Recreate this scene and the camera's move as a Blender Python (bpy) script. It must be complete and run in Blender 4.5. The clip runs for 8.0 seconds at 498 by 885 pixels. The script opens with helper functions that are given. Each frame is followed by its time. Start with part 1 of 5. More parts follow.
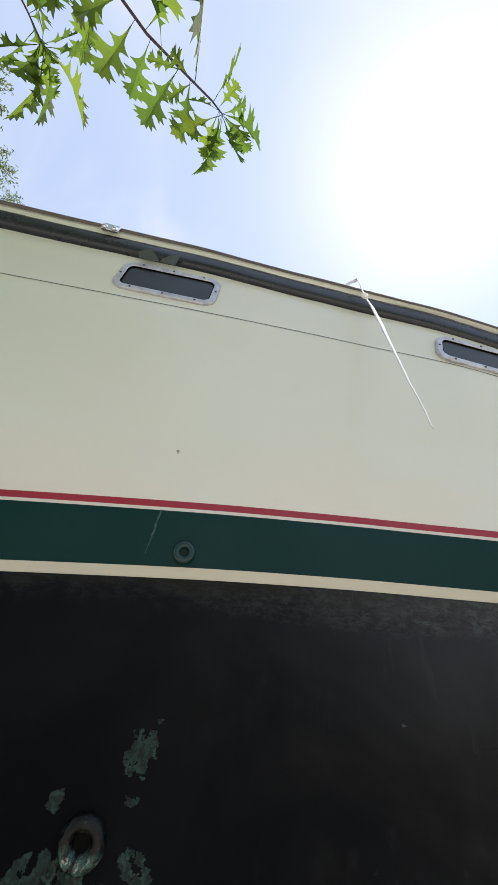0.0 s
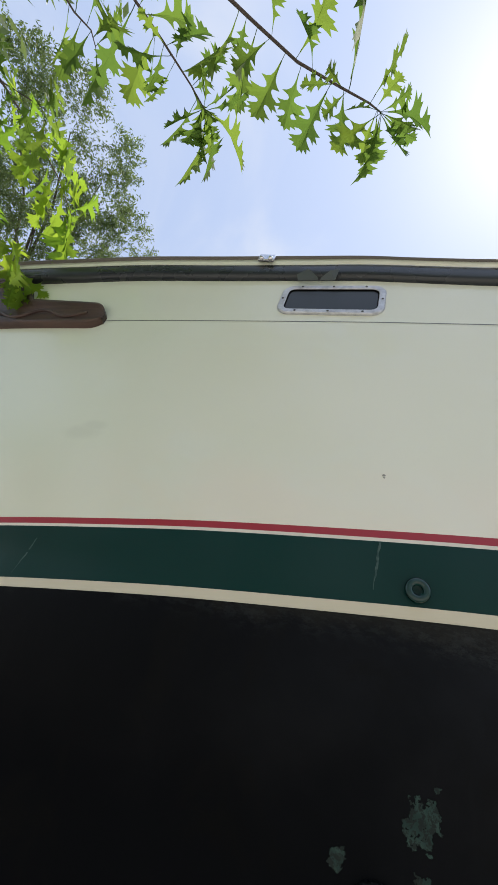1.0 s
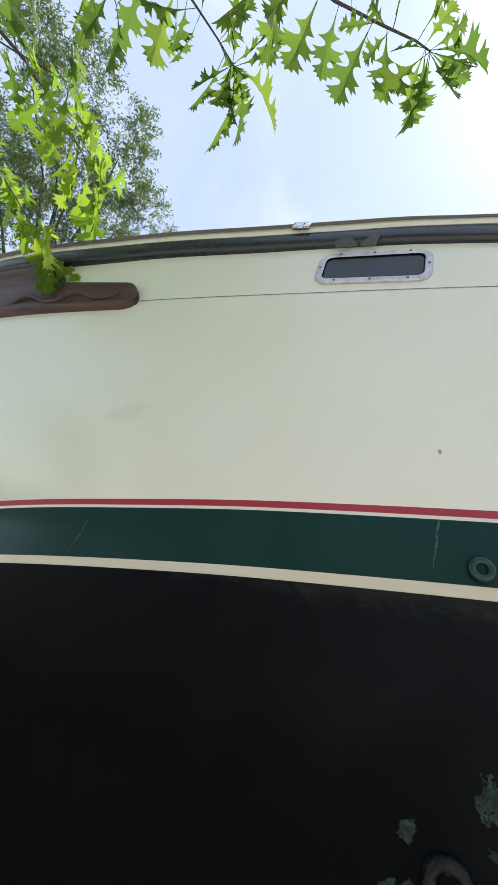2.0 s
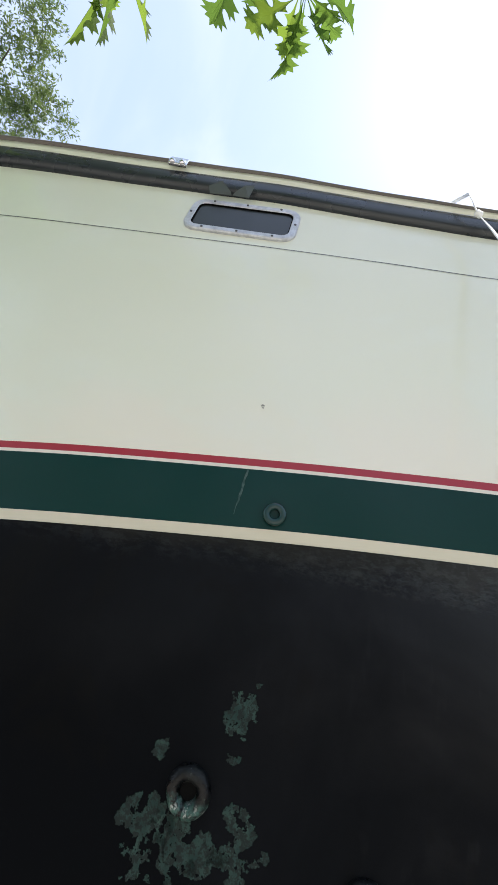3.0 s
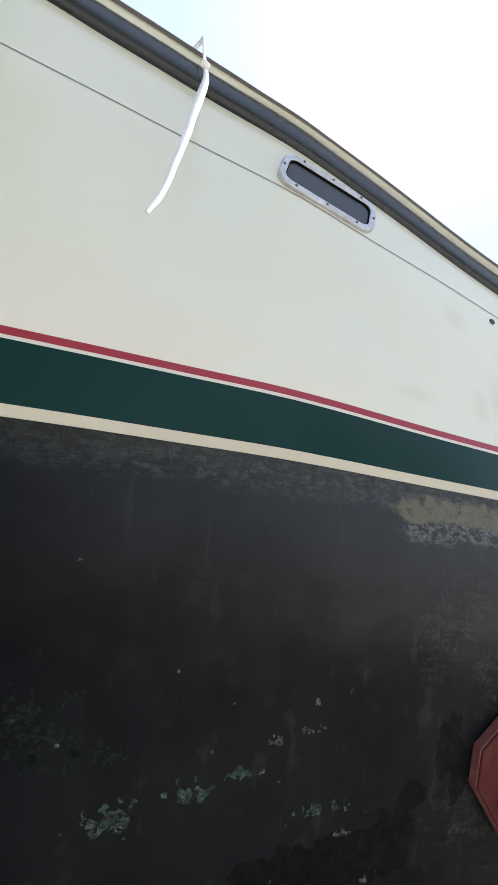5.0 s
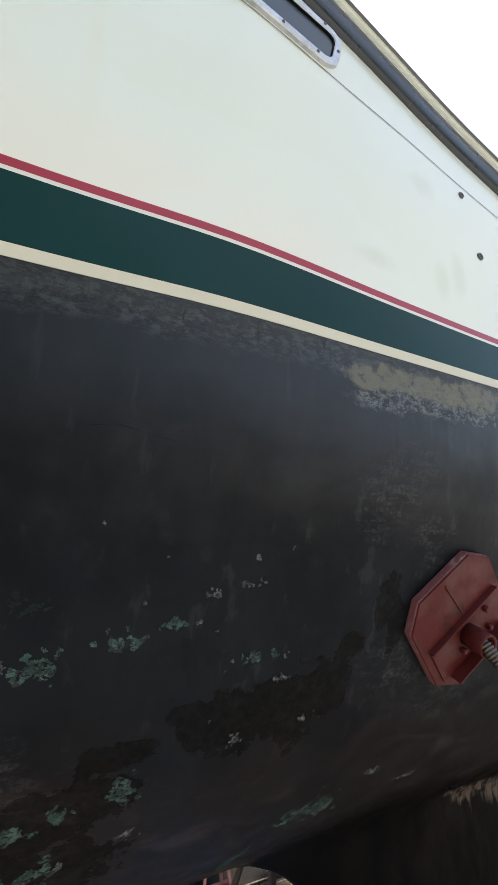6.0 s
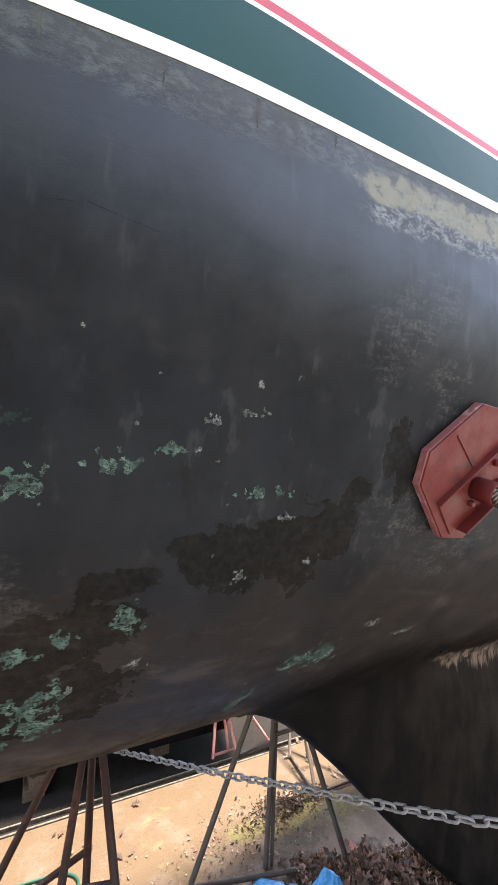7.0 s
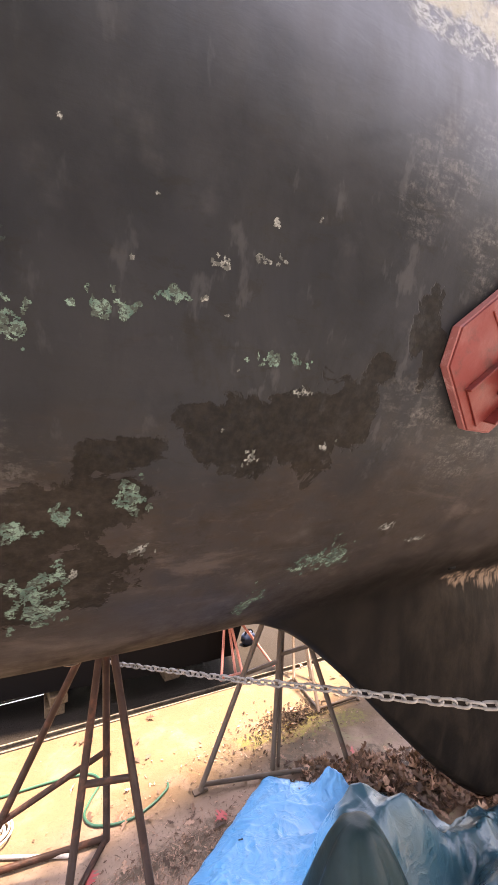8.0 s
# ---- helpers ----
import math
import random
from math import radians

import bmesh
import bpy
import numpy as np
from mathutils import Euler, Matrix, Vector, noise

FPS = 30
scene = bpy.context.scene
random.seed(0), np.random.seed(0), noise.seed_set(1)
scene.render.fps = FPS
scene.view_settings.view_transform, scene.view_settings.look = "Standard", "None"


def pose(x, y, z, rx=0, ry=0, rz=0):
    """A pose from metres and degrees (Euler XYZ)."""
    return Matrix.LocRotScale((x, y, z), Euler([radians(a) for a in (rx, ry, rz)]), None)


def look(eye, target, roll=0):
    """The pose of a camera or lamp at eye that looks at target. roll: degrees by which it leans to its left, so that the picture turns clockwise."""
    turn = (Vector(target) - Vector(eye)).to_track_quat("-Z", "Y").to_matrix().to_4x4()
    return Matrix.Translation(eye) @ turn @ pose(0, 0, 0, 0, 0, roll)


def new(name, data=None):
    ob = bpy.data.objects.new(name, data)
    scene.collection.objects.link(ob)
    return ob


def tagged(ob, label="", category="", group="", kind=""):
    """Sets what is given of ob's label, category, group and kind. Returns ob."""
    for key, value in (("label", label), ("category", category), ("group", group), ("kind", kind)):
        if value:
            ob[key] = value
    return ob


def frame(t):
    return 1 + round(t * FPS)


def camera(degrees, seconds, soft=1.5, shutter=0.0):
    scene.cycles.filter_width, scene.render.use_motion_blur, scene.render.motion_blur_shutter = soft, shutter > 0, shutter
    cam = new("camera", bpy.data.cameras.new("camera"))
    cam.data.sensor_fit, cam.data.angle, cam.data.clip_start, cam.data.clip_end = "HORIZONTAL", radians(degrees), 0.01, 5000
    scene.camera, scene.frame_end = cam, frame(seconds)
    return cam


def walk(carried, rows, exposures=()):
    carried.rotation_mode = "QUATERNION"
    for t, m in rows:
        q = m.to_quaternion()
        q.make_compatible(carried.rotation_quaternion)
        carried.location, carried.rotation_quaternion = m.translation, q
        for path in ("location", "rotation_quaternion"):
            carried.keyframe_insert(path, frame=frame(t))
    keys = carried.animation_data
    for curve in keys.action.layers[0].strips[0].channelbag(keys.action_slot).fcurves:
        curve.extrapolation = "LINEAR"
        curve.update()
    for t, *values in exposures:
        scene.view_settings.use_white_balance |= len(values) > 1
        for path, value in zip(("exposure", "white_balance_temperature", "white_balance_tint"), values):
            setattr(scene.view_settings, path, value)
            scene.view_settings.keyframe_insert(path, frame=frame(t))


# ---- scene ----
cam = camera(67.9, 8.0)
PATH = [
    (0, (0.005, 0.104, 1.615), (0.179, 1.497, 3.041), 6.8),
    (0.5, (-0.08, 0.101, 1.628), (-0.214, 1.511, 3.04), 13.8),
    (1, (-0.172, 0.115, 1.634), (-0.625, 1.52, 2.983), 19.9),
    (1.2, (-0.206, 0.11, 1.628), (-0.776, 1.515, 2.933), 21.4),
    (2.3, (-0.222, 0.137, 1.639), (-0.774, 1.628, 2.853), 20.2),
    (2.5, (-0.171, 0.159, 1.647), (-0.593, 1.68, 2.876), 18.5),
    (3, (-0.045, 0.166, 1.653), (-0.148, 1.757, 2.861), 13.8),
    (3.5, (0.085, 0.175, 1.663), (0.258, 1.81, 2.802), 10.1),
    (4, (0.204, 0.195, 1.645), (0.597, 1.834, 2.721), 7.2),
    (4.5, (0.276, 0.167, 1.655), (0.867, 1.789, 2.665), 4.3),
    (5, (0.351, 0.151, 1.645), (1.084, 1.76, 2.581), 2.5),
    (5.2, (0.376, 0.153, 1.635), (1.166, 1.762, 2.521), 1.7),
    (6.3, (0.471, 0.267, 1.484), (1.437, 1.911, 2.089), -0.2),
    (6.5, (0.482, 0.284, 1.452), (1.458, 1.941, 2.0), -0.5),
    (7, (0.495, 0.33, 1.385), (1.49, 2.021, 1.774), -1.3),
    (7.5, (0.517, 0.356, 1.327), (1.507, 2.073, 1.597), -1.7),
    (8, (0.517, 0.403, 1.271), (1.514, 2.129, 1.44), -1.7),
]
EXPOSURES = [(0.0, 1.2, 6800, 9), (1.0, 1.1, 6750, 8), (2.5, 1.47, 6500, 8), (4.0, 1.5, 6500, 10), (5.2, 1.53, 6500, 10), (6.5, 2.08, 6450, 6), (7.1, 3.1, 6850, 12), (8.0, 3.65, 8500, 24)]
walk(cam, [(t, look(eye, target, roll)) for t, eye, target, roll in PATH], EXPOSURES)

# ---- sky, sun, exposure ----
SUN_DIR = Vector((0.310, 0.055, 0.948)).normalized()
world = bpy.data.worlds.new("sky")
scene.world = world
world.use_nodes = True
wn = world.node_tree
sky = wn.nodes.new("ShaderNodeTexSky")
sky.sky_type = 'NISHITA'
sky.sun_disc = False
sky.sun_elevation = math.asin(SUN_DIR.z)
sky.sun_rotation = math.atan2(SUN_DIR.x, SUN_DIR.y)
sky.dust_density = 0.5
sky.air_density = 1.0
haze = wn.nodes.new("ShaderNodeMix")
haze.data_type = 'RGBA'
haze.inputs[0].default_value = 0.62
haze.inputs[7].default_value = (1.9, 2.15, 2.85, 1)
wn.links.new(sky.outputs[0], haze.inputs[6])
veil = wn.nodes.new("ShaderNodeTexNoise")
veil.inputs["Scale"].default_value = 2.6
veil.inputs["Detail"].default_value = 5.0
veil.inputs["Distortion"].default_value = 0.6
wn.links.new(wn.nodes.new("ShaderNodeTexCoord").outputs["Generated"], veil.inputs["Vector"])
thick = wn.nodes.new("ShaderNodeMapRange")
thick.interpolation_type = 'SMOOTHSTEP'
for key, value in (("From Min", 0.42), ("From Max", 0.70), ("To Min", 0.0), ("To Max", 0.40)):
    thick.inputs[key].default_value = value
wn.links.new(veil.outputs["Fac"], thick.inputs["Value"])
cloud = wn.nodes.new("ShaderNodeMix")
cloud.data_type = 'RGBA'
cloud.inputs[7].default_value = (3.0, 3.05, 3.15, 1)
wn.links.new(thick.outputs[0], cloud.inputs[0])
wn.links.new(haze.outputs[2], cloud.inputs[6])
wn.links.new(cloud.outputs[2], wn.nodes["Background"].inputs[0])
wn.nodes["Background"].inputs[1].default_value = 0.15
sun = new("sun", bpy.data.lights.new("sun", 'SUN'))
sun.data.energy = 2.8
sun.data.angle = radians(6.0)
sun.data.color = (1.0, 0.95, 0.86)
sun.matrix_world = look(SUN_DIR * 30, (0, 0, 0))


# ---- small helpers ----
def part(name, bm, material, parent, label="", smooth=False):
    me = bpy.data.meshes.new(name)
    bm.to_mesh(me)
    bm.free()
    me.materials.append(material)
    if smooth:
        me.polygons.foreach_set("use_smooth", [True] * len(me.polygons))
    ob = new(name, me)
    ob.parent = parent
    if label:
        ob["label"] = label
    return ob


def shared(name, me, parent, m):
    ob = new(name, me)
    ob.parent = parent
    ob.matrix_basis = m
    return ob


def mesh_of(name, bm, material, smooth=False):
    me = bpy.data.meshes.new(name)
    bm.to_mesh(me)
    bm.free()
    me.materials.append(material)
    if smooth:
        me.polygons.foreach_set("use_smooth", [True] * len(me.polygons))
    return me


def thing(name, label, category, place=(0, 0, 0), group="", kind=""):
    ob = new(name)
    ob.location = place
    return tagged(ob, label, category, group, kind)


def curve(pts):
    """A smooth curve y(x) through the points, straight beyond its ends."""
    xs, ys = [p[0] for p in pts], [p[1] for p in pts]
    n, m = len(pts), []
    for i in range(n):
        a, b = max(i - 1, 0), min(i + 1, n - 1)
        if 0 < i < n - 1:
            h0, h1 = xs[i] - xs[i - 1], xs[i + 1] - xs[i]
            m.append(((ys[i] - ys[i - 1]) / h0 * h1 + (ys[i + 1] - ys[i]) / h1 * h0) / (h0 + h1))
        else:
            m.append((ys[b] - ys[a]) / (xs[b] - xs[a]))

    def f(x):
        if x <= xs[0]:
            return ys[0] + m[0] * (x - xs[0])
        if x >= xs[-1]:
            return ys[-1] + m[-1] * (x - xs[-1])
        i = 0
        while x > xs[i + 1]:
            i += 1
        h = xs[i + 1] - xs[i]
        s = (x - xs[i]) / h
        return ((2 * s ** 3 - 3 * s * s + 1) * ys[i] + (s ** 3 - 2 * s * s + s) * h * m[i]
                + (3 * s * s - 2 * s ** 3) * ys[i + 1] + (s ** 3 - s * s) * h * m[i + 1])
    return f


def tube(bm, pts, radius, sides=8, closed=False, taper=1.0):
    """A round bar along a polyline."""
    pts = [Vector(p) for p in pts]
    rings, n = [], len(pts)
    up = Vector((0.13, 0.31, 0.94)).normalized()
    for i, p in enumerate(pts):
        a = pts[(i - 1) % n] if (closed or i > 0) else p
        b = pts[(i + 1) % n] if (closed or i < n - 1) else p
        d = (b - a).normalized()
        s = d.cross(up)
        if s.length < 0.05:
            s = d.cross(Vector((1, 0, 0)))
        s.normalize()
        u = s.cross(d)
        r = radius * (1 + (taper - 1) * i / max(1, n - 1))
        rings.append([bm.verts.new(p + r * (math.cos(k * math.tau / sides) * s + math.sin(k * math.tau / sides) * u)) for k in range(sides)])
    for i in range(n if closed else n - 1):
        r0, r1 = rings[i], rings[(i + 1) % n]
        for k in range(sides):
            bm.faces.new((r0[k], r0[(k + 1) % sides], r1[(k + 1) % sides], r1[k]))
    if not closed:
        bm.faces.new(rings[0])
        bm.faces.new(rings[-1][::-1])
    return bm


def box(bm, size, m=Matrix(), bevel=0.0):
    geo = bmesh.ops.create_cube(bm, size=1.0, matrix=m @ Matrix.Diagonal((*size, 1)))
    if bevel:
        es = {e for v in geo["verts"] for e in v.link_edges}
        bmesh.ops.bevel(bm, geom=list(es), offset=bevel, segments=2, affect='EDGES', profile=0.5)
    return bm


def lathe(bm, profile, m=Matrix(), steps=24):
    """A solid of revolution about z: profile rows of radius, height."""
    rings = []
    for r, h in profile:
        rings.append([bm.verts.new(m @ Vector((r * math.cos(a * math.tau / steps), r * math.sin(a * math.tau / steps), h))) for a in range(steps)])
    for i in range(len(rings) - 1):
        for k in range(steps):
            bm.faces.new((rings[i][k], rings[i][(k + 1) % steps], rings[i + 1][(k + 1) % steps], rings[i + 1][k]))
    return bm


# ---- materials ----
class Nodes:
    """Short hand for a node material."""

    def __init__(self, name, rough=0.5, metal=0.0, color=(0.5, 0.5, 0.5)):
        self.m = bpy.data.materials.new(name)
        self.m.use_nodes = True
        self.t = self.m.node_tree
        self.b = self.t.nodes["Principled BSDF"]
        self.b.inputs["Roughness"].default_value = rough
        self.b.inputs["Metallic"].default_value = metal
        self.b.inputs["Base Color"].default_value = (*color, 1)
        self.pos = self.t.nodes.new("ShaderNodeTexCoord").outputs["Object"]

    def put(self, socket, value):
        if isinstance(value, bpy.types.NodeSocket):
            self.t.links.new(value, socket)
        elif isinstance(value, tuple) and len(value) == 3 and socket.type == 'RGBA':
            socket.default_value = (*value, 1)
        else:
            socket.default_value = value

    def scaled(self, s, source=None):
        n = self.t.nodes.new("ShaderNodeMapping")
        self.put(n.inputs["Vector"], source or self.pos)
        n.inputs["Scale"].default_value = s
        return n.outputs[0]

    def noise(self, scale, detail=4.0, rough=0.55, stretch=(1, 1, 1), warp=0.0):
        n = self.t.nodes.new("ShaderNodeTexNoise")
        self.put(n.inputs["Vector"], self.scaled(stretch))
        n.inputs["Scale"].default_value = scale
        n.inputs["Detail"].default_value = detail
        n.inputs["Roughness"].default_value = rough
        n.inputs["Distortion"].default_value = warp
        return n.outputs["Fac"]

    def blots(self, spots, edge, soft=0.04):
        """Ragged worn places: the union of ovals x, z, half widths, broken up by an edge noise."""
        best = None
        for x, z, a, b in spots:
            n = self.t.nodes.new("ShaderNodeMapping")
            self.put(n.inputs["Vector"], self.pos)
            n.inputs["Scale"].default_value = (1 / a, 0, 1 / b)
            n.inputs["Location"].default_value = (-x / a, 0, -z / b)
            v = self.t.nodes.new("ShaderNodeVectorMath")
            v.operation = 'LENGTH'
            self.put(v.inputs[0], n.outputs[0])
            best = v.outputs["Value"] if best is None else self.math('MINIMUM', best, v.outputs["Value"])
        return self.span(self.math('ADD', best, edge), 1.0 + soft, 1.0 - soft)

    def cells(self, scale, stretch=(1, 1, 1), feature='F1'):
        n = self.t.nodes.new("ShaderNodeTexVoronoi")
        n.feature = feature
        self.put(n.inputs["Vector"], self.scaled(stretch))
        n.inputs["Scale"].default_value = scale
        return n.outputs["Distance"]

    def span(self, v, lo, hi, a=0.0, b=1.0):
        n = self.t.nodes.new("ShaderNodeMapRange")
        n.interpolation_type = 'SMOOTHSTEP'
        self.put(n.inputs["Value"], v)
        for k, w in zip(("From Min", "From Max", "To Min", "To Max"), (lo, hi, a, b)):
            n.inputs[k].default_value = w
        return n.outputs[0]

    def math(self, op, a, b=0.0):
        n = self.t.nodes.new("ShaderNodeMath")
        n.operation = op
        self.put(n.inputs[0], a)
        self.put(n.inputs[1], b)
        return n.outputs[0]

    def mix(self, f, a, b):
        n = self.t.nodes.new("ShaderNodeMix")
        n.data_type = 'RGBA'
        self.put(n.inputs[0], f)
        self.put(n.inputs[6], a)
        self.put(n.inputs[7], b)
        return n.outputs[2]

    def axis(self, k):
        n = self.t.nodes.new("ShaderNodeSeparateXYZ")
        self.put(n.inputs[0], self.pos)
        return n.outputs[k]

    def rand(self):
        return self.t.nodes.new("ShaderNodeObjectInfo").outputs["Random"]

    def island(self):
        return self.t.nodes.new("ShaderNodeNewGeometry").outputs["Random Per Island"]

    def color(self, v):
        self.put(self.b.inputs["Base Color"], v)

    def rough(self, v):
        self.put(self.b.inputs["Roughness"], v)

    def bump(self, h, strength=0.3, dist=0.01):
        n = self.t.nodes.new("ShaderNodeBump")
        n.inputs["Strength"].default_value = strength
        n.inputs["Distance"].default_value = dist
        self.put(n.inputs["Height"], h)
        self.t.links.new(n.outputs[0], self.b.inputs["Normal"])

    def leafy(self, colour, amount=0.45):
        """Lets light through a thin leaf."""
        tr = self.t.nodes.new("ShaderNodeBsdfTranslucent")
        self.put(tr.inputs[0], colour)
        mx = self.t.nodes.new("ShaderNodeMixShader")
        mx.inputs[0].default_value = amount
        out = self.t.nodes["Material Output"]
        self.t.links.new(self.b.outputs[0], mx.inputs[1])
        self.t.links.new(tr.outputs[0], mx.inputs[2])
        self.t.links.new(mx.outputs[0], out.inputs[0])


def gloss_paint(name, c, dirt, rough=0.22, amount=0.5):
    n = Nodes(name, rough)
    big = n.noise(1.3, 1, 0.5)
    streak = n.noise(7, 2, 0.5, (1, 1, 0.15))
    f = n.math('ADD', n.math('MULTIPLY', big, amount * 0.7), n.math('MULTIPLY', streak, amount * 0.35))
    n.color(n.mix(f, c, dirt))
    return n.m


def gelcoat_stains_and_reflections():
    m = gloss_paint("cream_gelcoat", (0.75, 0.745, 0.635), (0.66, 0.69, 0.555), 0.15, 0.7)
    n = Nodes("stain_nodes")
    bpy.data.materials.remove(n.m)
    n.m, n.t = m, m.node_tree
    n.b = n.t.nodes["Principled BSDF"]
    n.pos = n.t.nodes["Texture Coordinate"].outputs["Object"]
    base = n.b.inputs["Base Color"].links[0].from_socket
    # beige low down and green patches: ground bounce and tree reflection in the colour
    fade = n.math('ADD', n.math('MULTIPLY', n.axis(2), -1.6), n.math('MULTIPLY', n.noise(1.6, 4, 0.55, (1, 1, 1.3), warp=0.6), 0.9))
    base = n.mix(n.span(fade, -3.15, -2.75, 0.0, 0.65), base, (0.765, 0.705, 0.605))
    base = n.mix(n.span(n.noise(2.3, 4, 0.55, (1, 1, 1.4), warp=0.8), 0.48, 0.66, 0.0, 0.5), base, (0.72, 0.745, 0.65))
    # green tint towards the bow, the trees' reflection put into the colour
    tree_reflection = n.span(n.math('ADD', n.axis(0), n.math('MULTIPLY', n.noise(2.0, 5, 0.6, warp=0.5), 0.7)), 0.40, -0.75, 0.0, 0.50)
    base = n.mix(tree_reflection, base, (0.575, 0.665, 0.515))
    edge = n.math('MULTIPLY', n.math('SUBTRACT', n.noise(14, 4, 0.6, (1, 1, 0.4)), 0.5), 1.6)
    smudge = n.blots(((-0.84, 2.21, 0.05, 0.018), (-0.805, 2.232, 0.035, 0.012)), edge, 0.6)
    c = n.mix(n.math('MULTIPLY', smudge, 0.13), base, (0.30, 0.32, 0.26))
    ochre = n.blots(((1.14, 2.15, 0.02, 0.04), (1.20, 2.18, 0.02, 0.05), (0.95, 2.13, 0.05, 0.02), (1.10, 2.39, 0.035, 0.03)), edge, 0.7)
    n.color(n.mix(n.math('MULTIPLY', ochre, 0.16), c, (0.42, 0.38, 0.22)))
    return m


M_TOPSIDE = gelcoat_stains_and_reflections()
M_GREEN = gloss_paint("green_boot_stripe", (0.002, 0.025, 0.022), (0.008, 0.042, 0.038), 0.25, 0.6)
M_RING = gloss_paint("green_ring", (0.004, 0.028, 0.026), (0.010, 0.045, 0.042), 0.22, 0.6)
M_GREEN.node_tree.nodes["Principled BSDF"].inputs["Specular IOR Level"].default_value = 0.20
M_RED = gloss_paint("red_stripe", (0.30, 0.012, 0.03), (0.36, 0.05, 0.06), 0.3)
M_WHITE = gloss_paint("white_stripe", (0.72, 0.68, 0.60), (0.55, 0.5, 0.42), 0.35)
M_CREAM = gloss_paint("cream_stripe", (0.66, 0.61, 0.47), (0.45, 0.39, 0.27), 0.45, 0.6)
M_DECK = gloss_paint("deck_paint", (0.60, 0.60, 0.55), (0.4, 0.4, 0.35), 0.6)


TAR_SPOTS = ((0.765, 1.315, 0.085, 0.050), (0.86, 1.330, 0.085, 0.062), (0.935, 1.360, 0.045, 0.060), (0.962, 1.425, 0.030, 0.025), (0.70, 1.345, 0.035, 0.022), (0.610, 1.300, 0.052, 0.024), (1.028, 1.49, 0.028, 0.045),
             (0.585, 1.240, 0.075, 0.036), (0.50, 1.20, 0.09, 0.05), (0.52, 1.125, 0.12, 0.060), (1.06, 1.44, 0.026, 0.04))
PRIMER_SPOTS = ((0.925, 1.872, 0.040, 0.026), (1.00, 1.882, 0.07, 0.026), (1.10, 1.886, 0.09, 0.026), (1.21, 1.890, 0.08, 0.026), (1.38, 1.90, 0.10, 0.02))
LIME_SPOTS = ((0.945, 1.838, 0.05, 0.024), (1.03, 1.850, 0.09, 0.028), (1.12, 1.856, 0.09, 0.026), (1.24, 1.862, 0.09, 0.026), (0.66, 1.884, 0.16, 0.022), (0.2, 1.878, 0.2, 0.022), (0.45, 1.886, 0.2, 0.02))
TAN_SPOTS = ((1.79, 0.905, 0.10, 0.022), (1.95, 0.88, 0.10, 0.035), (1.70, 0.925, 0.05, 0.012), (1.74, 1.11, 0.09, 0.022))
SCUFF_SPOTS = ((0.998, 1.68, 0.06, 0.05), (0.962, 1.617, 0.05, 0.035), (1.06, 1.72, 0.06, 0.04), (1.12, 1.60, 0.05, 0.05), (1.10, 1.38, 0.10, 0.05), (1.25, 1.30, 0.12, 0.05), (0.42, 1.29, 0.07, 0.05))


